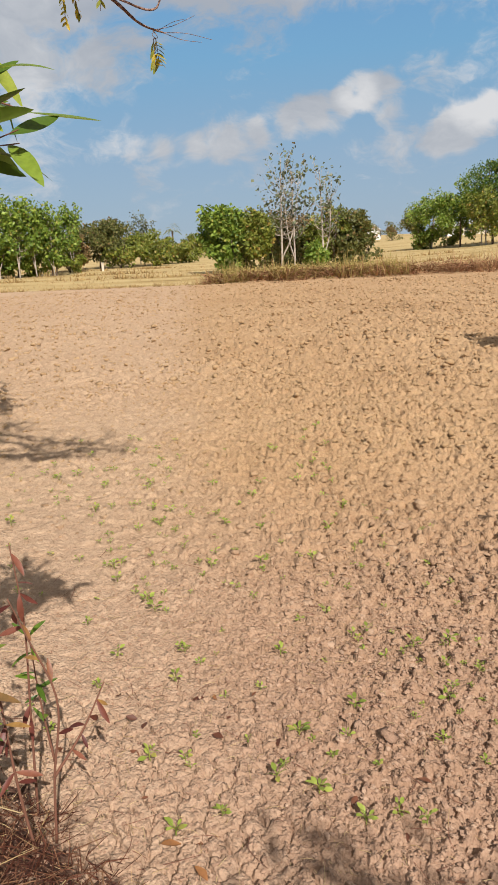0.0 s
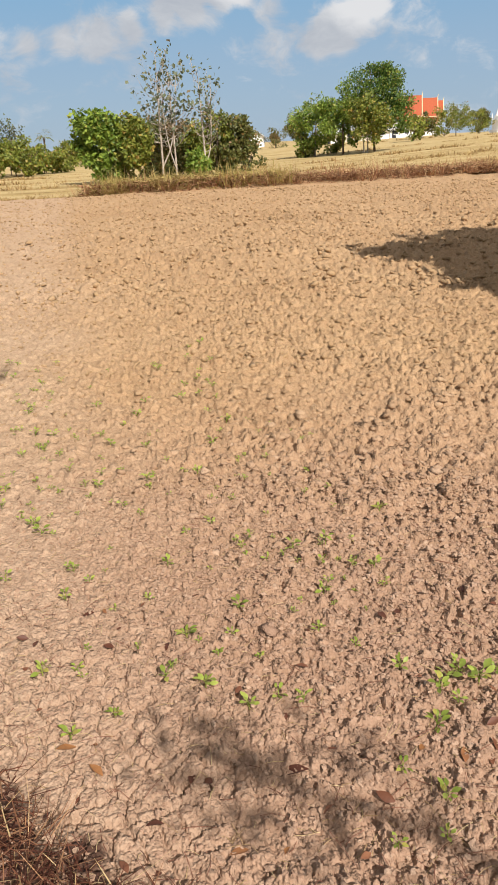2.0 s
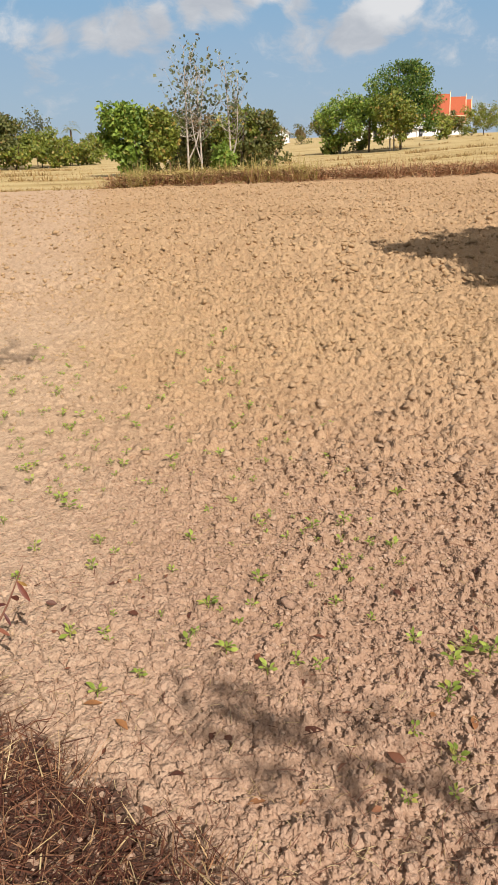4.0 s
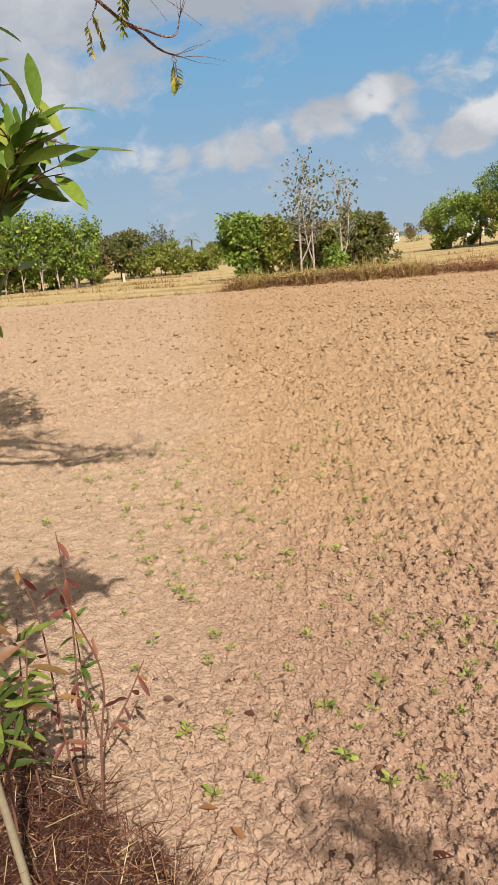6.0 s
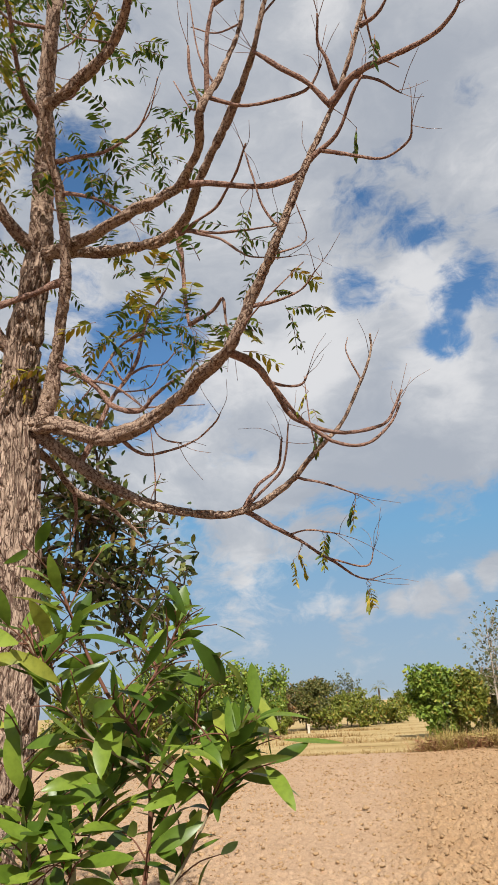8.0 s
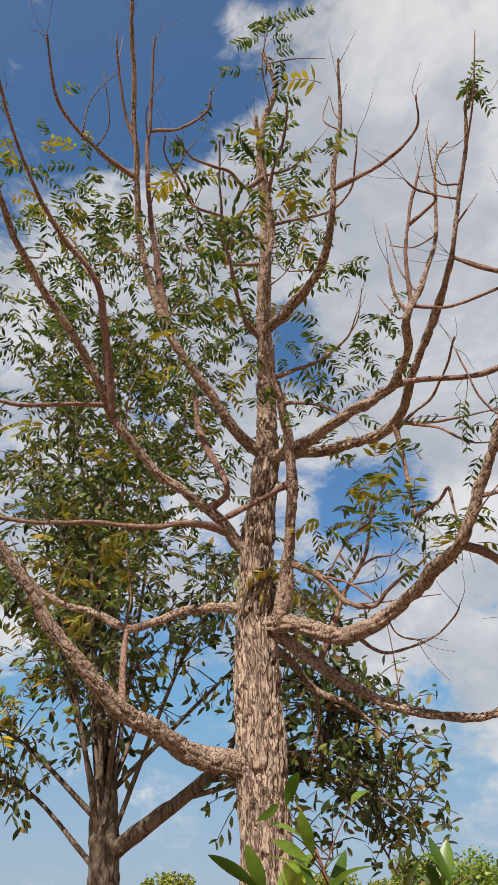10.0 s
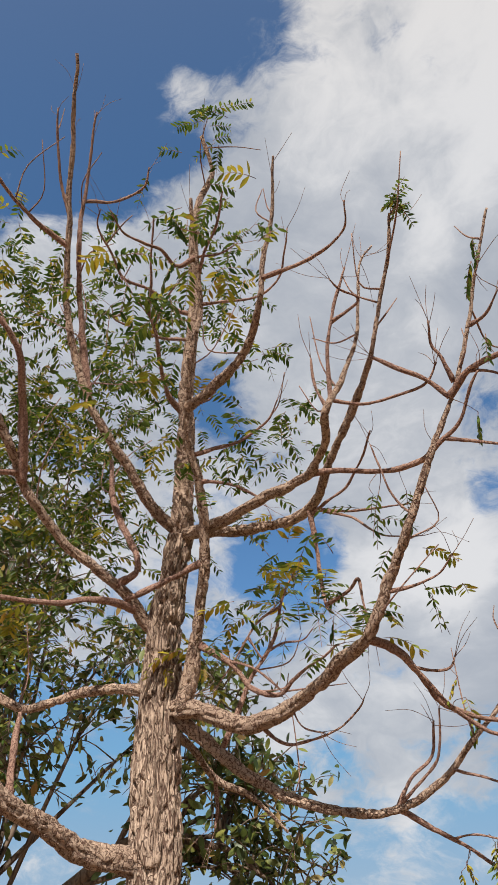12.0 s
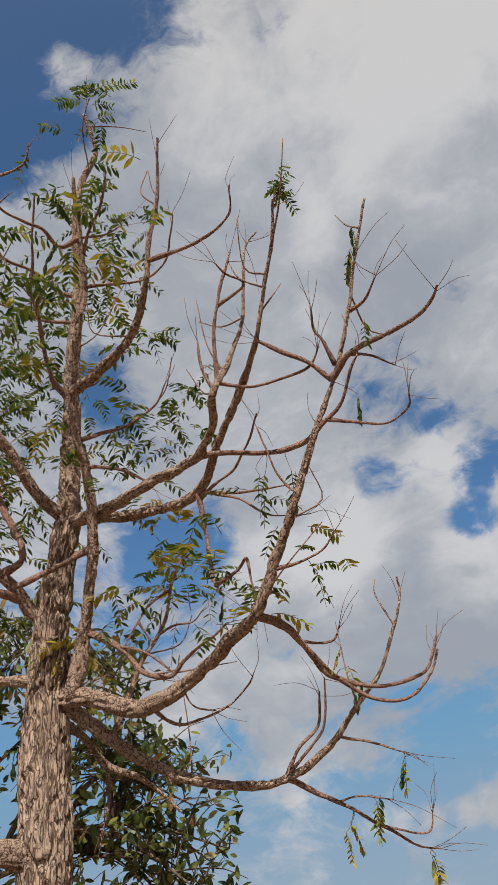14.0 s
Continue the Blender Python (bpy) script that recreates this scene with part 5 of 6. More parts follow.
def build_dusk_tree():
    """The darker tree close behind the furrowed one."""
    rng = np.random.default_rng(15)
    foot = np.array([-3.95, 3.75, 0.0])
    top = thing("dark_leaved_tree", foot, "tree with small dark glossy leaves and grey-brown limbs", "tree")
    b = Batch()
    trunk = spline([(0, 0, -0.2), (0.0, 0.02, 1.2), (-0.05, 0.0, 2.1), (-0.12, -0.03, 2.7)], 40)
    v, f, c = bark_tube(trunk, (0.14, 0.115, 0.10, 0.09), 24, rng, 0.012)
    part("trunk", mesh_data("trunk", v, [f, c], BARK_DULL, True), top)
    ends = [(1.85, 1.2, 2.0), (1.3, 0.5, 3.8), (-0.2, -1.3, 3.8), (-1.6, -0.4, 2.6), (1.0, 1.4, 4.3), (-0.5, -0.3, 4.4), (0.7, 0.4, 4.2), (1.2, 0.9, 3.3), (1.65, 1.3, 2.6), (-1.2, 0.5, 3.6), (0.2, 1.1, 4.8), (1.2, 0.2, 2.5), (-0.9, -0.9, 3.0), (1.4, 1.5, 3.2), (0.6, -0.5, 3.3), (0.0, -0.3, 5.3), (-0.8, 0.1, 5.0), (-1.4, -0.4, 4.4), (-0.3, -0.9, 4.8), (-0.9, -0.6, 5.3), (-0.4, -0.6, 5.7)]
    ends += [(1.55, 0.65, 3.0), (1.85, 0.65, 2.85), (1.55, 0.65, 2.6), (1.9, 0.65, 2.35), (1.3, 0.65, 2.2), (1.25, 0.6, 3.05), (1.7, 0.9, 2.0), (2.0, 0.8, 2.6)]
    ends += [(-1.45, -0.25, 7.81), (-0.44, -0.25, 6.83), (-1.08, -0.25, 6.5), (0.24, -0.25, 5.85), (-0.35, -0.25, 5.44), (-0.83, -0.25, 5.11), (0.28, -0.25, 4.91), (0.57, -0.25, 5.37), (-0.25, -0.25, 4.48)]
    leader = spline([trunk[28], (0.4, 0.2, 2.55), (0.85, 0.42, 2.85), (1.35, 0.6, 2.75)], 30)
    v, f, c = bark_tube(leader, (0.06, 0.045, 0.034, 0.018), 16, rng, 0.008)
    part("limb", mesh_data("limb", v, [f, c], BARK_DULL, True), top)
    tips = []
    for e in ends:
        e = np.array(e)
        a = leader[rng.integers(10, 29)] if e[0] > 0.95 and e[2] < 3.9 else trunk[rng.integers(26, 39)]
        mid = a * 0.5 + e * 0.5 + (0, 0, 0.22) + rng.normal(0, 0.12, 3)
        p = spline([a, mid, e], 20)
        b = Batch()
        b.tube(p, (0.02, 0.012, 0.004), 8, 0.06, rng)
        part("limb", b.mesh("limb", BARK_DULL, True), top)
        for i in range(8, 20):
            for _ in range(1 + i % 2 if e[0] > 0.95 and e[2] < 3.9 else 3):
                d = unit(rng.normal(0, 1, 3) + (0, 0, 0.35)) * rng.uniform(0.15, 0.5)
                tips.append((p[i], p[i] + d * 0.6 + (0, 0, 0.03), p[i] + d + (0, 0, -0.02)))
    tw, at, hd = Batch(), [], []
    for a, m, e in tips:
        p = spline([a, m, e], 6)
        tw.tube(p, (0.006, 0.002), 4, 0.0, rng)
        n = rng.integers(6, 10)
        at.append(p[rng.integers(1, 6, n)] + rng.normal(0, 0.035, (n, 3)))
        hd.append(np.repeat(unit(e - a)[None], n, 0))
    part("twig_growth", tw.mesh("twig_growth", BARK_DULL, True), top, kind="stuff")
    at, hd = np.vstack(at), np.vstack(hd)
    n = len(at)
    along = unit(hd * 0.5 + rng.normal(0, 0.7, (n, 3)) + (0, 0, -0.2))
    normal = unit(rng.normal(0, 0.6, (n, 3)) + (0, -0.2, 0.8))
    ln = rng.uniform(0.06, 0.11, n)
    v, f = leaves(at, along, normal, ln, ln * 0.42, LEAF_OVAL, 0.15, 0.15)
    part("leaves", mesh_data("leaves", v, f, DUSK, True), top, "small dark glossy leaves", kind="stuff")


def build_shade_tree():
    """A young tree behind the path whose drooping spray throws the small shadow on the ground."""
    rng = np.random.default_rng(18)
    foot = np.array([4.4, -4.4, 0.0])
    top = thing("roadside_tree", foot, "young roadside tree with a long drooping leafy limb", "tree")
    trunk = spline([(0, 0, -0.2), (0.05, 0, 1.5), (0, 0.1, 2.8), (0, 0.1, 4.2)], 20)
    v, f, c = bark_tube(trunk, (0.09, 0.08, 0.06, 0.02), 16, rng, 0.008)
    part("trunk", mesh_data("trunk", v, [f, c], BARK_DULL, True), top)
    runs = [[(0.02, 0.05, 2.2), (-1.2, 1.1, 3.1), (-2.5, 2.25, 3.25), (-3.34, 3.0, 3.0)], [(0, 0.1, 2.9), (0.8, 0.3, 3.6), (1.4, 0.2, 4.2)], [(0, 0.1, 3.2), (0.3, -0.7, 4.0), (0.5, -1.1, 4.5)]]
    seats = []
    for r in runs:
        p = spline(r, 30)
        b = Batch()
        b.tube(p, (0.035, 0.02, 0.006), 7, 0.05, rng)
        part("limb", b.mesh("limb", BARK_DULL, True), top)
        seats += [(p[i], 6 if i > 24 else 3) for i in range(20, 30)]
    at = np.vstack([np.repeat(a[None], m * 3, 0) + rng.normal(0, 0.09, (m * 3, 3)) for a, m in seats])
    n = len(at)
    v, f = leaves(at, unit(rng.normal(0, 1, (n, 3))), unit(rng.normal(0, 0.5, (n, 3)) + (0, 0, 1)), 0.07, 0.026, LEAF_OVAL, 0.1)
    part("leaves", mesh_data("leaves", v, f, NEEM, True), top, kind="stuff")


build_shrub()
build_dusk_tree()
build_shade_tree()
big = broad_tree(81, 8.6, 7.1, OLIVE_FAR, BARK_DULL, "dense broad tree at the roadside shading the field", leaf=0.24, count=7000, bare=0.42, clumps=42, group="roadside trees")
big.matrix_world = Matrix.Translation((7.7, 4.1, 0.0))


# ---- saplings, weeds and dry grass by the bank ----
def sapling(foot, runs, count, mat, label, size, seed, hang=-0.5, stem=RED_STEM):
    rng = np.random.default_rng(seed)
    foot = np.array(foot)
    top = thing("sapling", foot, label, "sapling", "saplings at the bank")
    for pts in runs:
        p = spline(np.array(pts) - foot, 24)
        b = Batch()
        b.tube(p, (0.0045, 0.003, 0.0015), 6, 0.03, rng)
        part("stem", b.mesh("stem", stem, True), top)
        for _ in range(count):
            i = rng.integers(7, 24)
            out = unit(rng.normal(0, 1, 3) * (1, 1, 0.4))
            along = unit(out + (0, 0, hang + rng.normal(0, 0.3)))
            ln = size * rng.uniform(0.65, 1.25)
            v, f = leaves([p[i]], [along], [unit(np.array([0, -0.4, 1.0]) + rng.normal(0, 0.4, 3))], [ln], [ln * 0.26], LEAF_BLADE, rng.uniform(0.0, 0.5), 0.25)
            part("leaf", mesh_data("leaf", v, f, mat, True), top)


RED_TALK = "thin red-stemmed sapling with drooping reddish leaves"
sapling((-0.78, 1.84, 0), [[(-0.78, 1.84, -0.02), (-0.76, 1.84, 0.3), (-0.74, 1.84, 0.60), (-0.75, 1.84, 0.82)]], 9, RED_LEAF, RED_TALK, 0.06, 61)
sapling((-0.72, 1.68, 0), [[(-0.72, 1.68, -0.02), (-0.74, 1.67, 0.21), (-0.75, 1.67, 0.40), (-0.76, 1.67, 0.64), (-0.79, 1.66, 0.80)]], 9, RED_LEAF, RED_TALK, 0.064, 62)
sapling((-0.70, 1.75, 0), [[(-0.70, 1.75, -0.02), (-0.68, 1.75, 0.2), (-0.65, 1.76, 0.42), (-0.70, 1.75, 0.61), (-0.73, 1.74, 0.72)], [(-0.68, 1.75, 0.2), (-0.61, 1.80, 0.3), (-0.55, 1.84, 0.42)]], 7, RED_LEAF, RED_TALK, 0.06, 63)
GREEN_TALK = "young green sapling with narrow leaves at the bank"
sapling((-0.85, 1.52, 0), [[(-0.85, 1.52, -0.02), (-0.84, 1.52, 0.33), (-0.83, 1.52, 0.55), (-0.81, 1.53, 0.8)], [(-0.84, 1.52, 0.33), (-0.78, 1.56, 0.5), (-0.76, 1.58, 0.66)]], 22, SAPLING, GREEN_TALK, 0.09, 64, 0.1)
sapling((-1.0, 1.66, 0), [[(-1.0, 1.66, -0.02), (-0.98, 1.66, 0.4), (-0.95, 1.67, 0.66)], [(-0.99, 1.66, 0.2), (-1.06, 1.64, 0.45), (-1.08, 1.62, 0.64)]], 22, SAPLING, GREEN_TALK, 0.09, 65, 0.1)
sapling((-0.93, 1.58, 0), [[(-0.93, 1.58, -0.02), (-0.9, 1.58, 0.3), (-0.88, 1.59, 0.6), (-0.9, 1.6, 0.78)], [(-0.92, 1.58, 0.2), (-0.97, 1.6, 0.4), (-1.0, 1.62, 0.6)]], 24, SAPLING, GREEN_TALK, 0.085, 67, 0.2)
sapling((-0.86, 1.72, 0), [[(-0.86, 1.72, -0.02), (-0.87, 1.72, 0.3), (-0.85, 1.73, 0.62)]], 18, SAPLING, GREEN_TALK, 0.075, 68, 0.2)
sapling((-0.80, 2.06, 0), [[(-0.80, 2.06, -0.02), (-0.82, 2.06, 0.22), (-0.83, 2.07, 0.42)]], 12, SHRUB, GREEN_TALK, 0.06, 66, 0.1)


def blade_mat(name, count, seat, bend, tall, wide, mat, label, category, seed, lay=0.6, tuft=0.0, per=24):
    """Dry blades: seat(rng, n) gives their feet, or with tuft the middles of tufts of that width."""
    rng = np.random.default_rng(seed)
    if tuft:
        mids = seat(rng, max(1, count // per))
        pick = rng.integers(0, len(mids), count)
        off = rng.normal(0, tuft, (count, 2))
        p = mids[pick].copy()
        p[:, :2] += off
        grow = np.exp(rng.normal(0, 0.55, len(mids)).clip(-1.2, 0.5))[pick]
        turn = np.arctan2(off[:, 1], off[:, 0]) + rng.normal(0, 0.6, count)
    else:
        p = seat(rng, count)
        grow, turn = np.ones(len(p)), rng.uniform(0, 2 * np.pi, len(p))
    n = len(p)
    lean = rng.uniform(0.05, 1.0, n) ** 0.6 * lay
    along = np.stack([np.cos(turn) * lean, np.sin(turn) * lean, 1.03 - lean], -1)
    face = turn + np.pi / 2 + rng.normal(0, 0.7, n)
    side = np.stack([np.cos(face), np.sin(face), 0 * turn], -1)
    ln = tall * rng.uniform(0.4, 1.2, n) * grow
    v, f = strips(p, along, ln, wide * rng.uniform(0.6, 1.4, n), rng.uniform(0.0, 1.0, n) * bend, side)
    return solid(name, mesh_data(name, v, f, mat), label, category, kind="stuff")


def tangle(name, count, seat, long, wide, high, mat, label, seed):
    """Fallen stalks lying across one another."""
    rng = np.random.default_rng(seed)
    p = seat(rng, count)
    count = len(p)
    p[:, 2] += high * rng.random(count) ** 1.5
    turn = rng.uniform(0, 2 * np.pi, count)
    along = np.stack([np.cos(turn), np.sin(turn), rng.normal(0.05, 0.22, count)], -1)
    side = np.stack([-np.sin(turn), np.cos(turn), rng.normal(0, 0.4, count)], -1)
    ln = long * np.exp(rng.normal(0, 0.5, count)).clip(0.3, 2.2)
    v, f = strips(p, along, ln, np.full(count, wide) * rng.uniform(0.6, 1.5, count), rng.normal(0, 0.18, count), side)
    return solid(name, mesh_data(name, v, f, mat), label, "dry grass", kind="stuff")


def bank_seat(rng, n):
    x, y = rng.uniform(-2.1, 0.0, n * 4), rng.uniform(0.75, 2.9, n * 4)
    side = (x + 0.4) * 0.66 + (y - 1.5) * 0.75 + 0.22 * (flat_noise(x, y, 0.12, 51) - 0.5) + np.abs(rng.normal(0, 0.03, n * 4))
    keep = (side < 0.0) & (flat_noise(x, y, 0.07, 52) > 0.25)
    x, y = x[keep][:n], y[keep][:n]
    return np.stack([x, y, soil_height(x, y) - 0.004], -1)


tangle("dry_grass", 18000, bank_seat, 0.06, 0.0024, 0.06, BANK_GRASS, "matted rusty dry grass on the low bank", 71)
blade_mat("dry_grass", 600, bank_seat, 0.7, 0.13, 0.0035, RUST_GRASS, "rusty half-lodged weeds on the low bank", "dry grass", 74, 0.85, 0.05)
tangle("dry_grass", 700, bank_seat, 0.1, 0.0028, 0.08, STRAW, "pale broken straw stalks on the low bank", 72)
blade_mat("dry_grass", 30, bank_seat, 0.5, 0.16, 0.003, STRAW, "a few standing straw stalks on the bank", "dry grass", 73, 0.9)



# ---- field's edge, stubble and far buildings ----
def edge_seat(x0, x1, deep, share=1.0):
    def seat(rng, n):
        x = rng.uniform(x0, x1, n)
        y = field_end(x) + 0.1 + np.abs(rng.normal(0, deep, n)) + 0.25 * flat_noise(x, x * 0, 1.3, 2)
        keep = flat_noise(x, y, 0.5, 12) < share
        x, y = x[keep], y[keep]
        return np.stack([x, y, land(x, y) - 0.02], -1)
    return seat


tangle("edge_grass", 26000, edge_seat(-3.0, 24.0, 0.6), 0.2, 0.024, 0.36, RUST_GRASS, "ragged rusty dry grass along the field's end", 91)
blade_mat("edge_grass", 6500, edge_seat(-3.0, 24.0, 0.7), 0.9, 0.36, 0.024, RUST_GRASS, "loose rusty tufts along the field's end", "dry grass", 95, 0.9, 0.22)
tangle("edge_grass", 9000, edge_seat(-2.4, 4.5, 1.6), 0.22, 0.022, 0.5, GOLD_GRASS, "golden dry weeds matted under the bare trees", 96)
blade_mat("edge_grass", 3000, edge_seat(-2.4, 4.5, 1.8), 0.8, 0.48, 0.02, GOLD_GRASS, "golden dry grass under the bare trees", "dry grass", 92, 0.85, 0.18)
tangle("edge_grass", 11000, edge_seat(15.0, 26.0, 1.0, 0.8), 0.3, 0.024, 0.85, RUST_GRASS, "thick brown grass hanging over the field's corner", 93)
blade_mat("edge_grass", 5000, edge_seat(-26.0, -2.0, 0.4), 0.4, 0.1, 0.03, FADED_GRASS, "short yellow grass along the stubble's edge", "dry grass", 94, 0.95, 0.14)


def bund_seat(x0, x1, y0, slope, deep):
    def seat(rng, n):
        x = rng.uniform(x0, x1, n)
        y = y0 + slope * x + rng.normal(0, deep, n) + 0.6 * flat_noise(x, x * 0, 6.0, 5)
        return np.stack([x, y, land(x, y) - 0.02], -1)
    return seat


for x0, x1, y0, slope, n in ((-26, -3, 34.5, -0.12, 1500), (-28, -3, 40, -0.15, 1400), (-30, -2, 48, -0.1, 1400), (6, 34, 32.5, 0.16, 2600), (5, 40, 37, 0.2, 2600),
                             (6, 50, 46, 0.2, 2400), (8, 66, 60, 0.12, 1600), (10, 90, 84, 0.1, 900)):
    blade_mat("bund_grass", n, bund_seat(x0, x1, y0, slope, 0.35), 0.5, 0.13 + 0.001 * y0, 0.04 + 0.0005 * y0, FADED_GRASS, "low grassy bund between dry paddies", "dry grass", int(y0 * 7), 0.95, 0.2)


def stubble_seat(rng, n):
    x = rng.uniform(-26, 34, n)
    y = field_end(x) + 0.8 + rng.uniform(0, 1, n) ** 1.4 * 26
    return np.stack([x, y, land(x, y) - 0.01], -1)


blade_mat("stubble", 26000, stubble_seat, 0.3, 0.09, 0.022, STRAW, "short pale rice stubble in the dry paddies", "stubble", 96, 0.8, 0.1, 8)


def undergrowth(seed, spots, mat, label, size, count):
    """Low bushes that close the feet of a tree row."""
    rng = np.random.default_rng(seed)
    for b, d, wide, tall in spots:
        ob = thing("bush", spot(b, d), label, "bush", "undergrowth")
        p, out = crown_points(rng, count, np.array([0, 0, tall * 0.45]), np.array([wide / 2, wide / 2, tall * 0.55]), 14)
        p[:, 2] = np.maximum(p[:, 2], 0.02)
        v, f = foliage(rng, p, out, size)
        part("leaves", mesh_data("leaves", v, f, mat), ob, kind="stuff")
        w_ = Batch()
        for _ in range(4):
            e = rng.normal(0, 0.25, 3) * (wide, wide, 0) + (0, 0, tall * 0.8)
            w_.tube(spline([(0, 0, -0.1), e * 0.5 + rng.normal(0, 0.05, 3), e], 6), (0.03, 0.01), 5, 0.0, rng)
        part("stem_growth", w_.mesh("stem_growth", BARK_DULL, True), ob, kind="stuff")


undergrowth(101, ((-23.5, 45.5, 2.6, 1.6), (-21.4, 46, 2.0, 1.3), (-18.9, 46.5, 2.2, 1.4), (-16.2, 50, 2.6, 1.7), (-12.4, 55, 3.4, 2.2), (-9.8, 56, 3.0, 2.0), (-7.4, 62, 2.6, 1.8), (-5.0, 80, 4.0, 2.0)),
            OLIVE_FAR, "dull green undergrowth below the far tree row", 0.22, 900)
undergrowth(102, ((-3.4, 37, 2.2, 2.0), (-1.4, 40, 2.6, 2.0), (0.6, 42, 2.6, 2.2), (2.2, 42, 2.6, 2.3), (4.4, 41, 2.4, 1.9), (6.2, 44, 2.2, 1.8), (8.4, 120, 7.0, 3.6)),
            DULL_FAR, "shaded green undergrowth inside the grove", 0.2, 900)
undergrowth(103, ((10.6, 62, 2.4, 2.0), (12.6, 66, 2.4, 1.8), (18.4, 80, 4.0, 3.0), (20.6, 110, 5.0, 4.0), (23.0, 140, 6.0, 4.5), (29.4, 86, 3.0, 2.2), (31.6, 80, 3.4, 2.4), (33.4, 60, 2.6, 1.8)),
            OLIVE_FAR, "olive undergrowth beside the far buildings", 0.26, 900)


def box(x0, x1, y0, y1, z0, z1, bevel=0.0):
    bm = bmesh.new()
    bmesh.ops.create_cube(bm, size=1.0)
    for v in bm.verts:
        v.co = Vector((x0 if v.co.x < 0 else x1, y0 if v.co.y < 0 else y1, z0 if v.co.z < 0 else z1))
    if bevel:
        bmesh.ops.bevel(bm, geom=bm.edges[:], offset=bevel, segments=1, affect="EDGES")
    return bm


def bpart(name, bm, mat, parent, label=""):
    me = bpy.data.meshes.new(name)
    bm.to_mesh(me)
    bm.free()
    me.materials.append(mat)
    return part(name, me, parent, label)


def gable(length, half, z0, rise, thick, eave):
    """Two roof slopes along x, with thickness and eaves."""
    bm = bmesh.new()
    rows = []
    for y, z in ((-half - eave, z0 - rise * eave / half), (0, z0 + rise), (half + eave, z0 - rise * eave / half)):
        rows.append([bm.verts.new((x, y, z + dz)) for dz in (0, thick) for x in (-length / 2, length / 2)])
    for a, b in ((rows[0], rows[1]), (rows[1], rows[2])):
        bm.faces.new((a[2], a[3], b[3], b[2]))
        bm.faces.new((a[0], b[0], b[1], a[1]))
        bm.faces.new((a[0], a[2], b[2], b[0]))
        bm.faces.new((a[1], b[1], b[3], a[3]))
    for a in (rows[0], rows[2]):
        bm.faces.new((a[0], a[1], a[3], a[2]))
    bmesh.ops.recalc_face_normals(bm, faces=bm.faces[:])
    return bm


def prism(length, half, z0, z1, rise):
    """A gabled body: walls up to the roof."""
    bm = bmesh.new()
    ends = []
    for x in (-length / 2, length / 2):
        ends.append([bm.verts.new((x, y, z)) for y, z in ((-half, z0), (half, z0), (half, z1), (0, z1 + rise), (-half, z1))])
    a, b = ends
    bm.faces.new(a), bm.faces.new(b[::-1])
    for i in range(5):
        bm.faces.new((a[i], b[i], b[(i + 1) % 5], a[(i + 1) % 5]))
    bmesh.ops.recalc_face_normals(bm, faces=bm.faces[:])
    return bm


def house(bearing, far, length, half, wall, rise, roof, walls, label, turn=0.0, name="house", windows=2):
    ob = thing(name, spot(bearing, far), label, "building", "far buildings")
    bpart("wall", prism(length, half, -0.3, wall, rise - 0.05), walls, ob)
    bpart("roof", gable(length + 0.8, half, wall, rise, 0.12, 0.5), roof, ob)
    for i in range(windows):
        x = length * ((i + 0.5) / windows - 0.5)
        wn = bpart("window", box(x - 0.45, x + 0.45, -half - 0.03, -half + 0.05, wall * 0.4, wall * 0.8), DARK, ob)
        bpart("sill", box(x - 0.55, x + 0.55, -half - 0.1, -half - 0.03, wall * 0.36, wall * 0.4), walls, wn)
    bpart("door", box(-length / 2 + 0.4, -length / 2 + 1.2, -half - 0.02, -half + 0.05, 0.0, min(2.0, wall * 0.8)), DARK, ob)
    put(ob, bearing, far, turn)
    return ob


house(7.1, 150, 5.0, 1.3, 1.9, 0.9, ROOF, WHITE, "white house with a pale gabled end among trees", 80)
house(12.3, 112, 2.6, 1.2, 1.3, 0.5, ROOF, WHITE, "small white shed beneath the green trees", 10, "shed", 1)
house(14.3, 112, 3.4, 1.3, 1.5, 0.4, ROOF, CREAM, "low cream shed with a grey roof", -8, "shed", 2)
house(15.9, 116, 2.6, 1.3, 1.3, 0.4, ROOF, WHITE, "low pale shed at the grove's edge", 5, "shed", 1)
house(17.6, 150, 7.0, 2.0, 1.6, 1.0, ROOF, WHITE, "long white building behind the large tree", 12, windows=3)
house(27.0, 210, 8.0, 2.4, 1.8, 1.2, ROOF, CREAM, "distant low house with a wide grey roof", 6, windows=3)
house(28.8, 190, 6.0, 2.0, 1.6, 1.0, ROOF, CREAM, "distant low farmhouse with a grey roof", -10, windows=2)


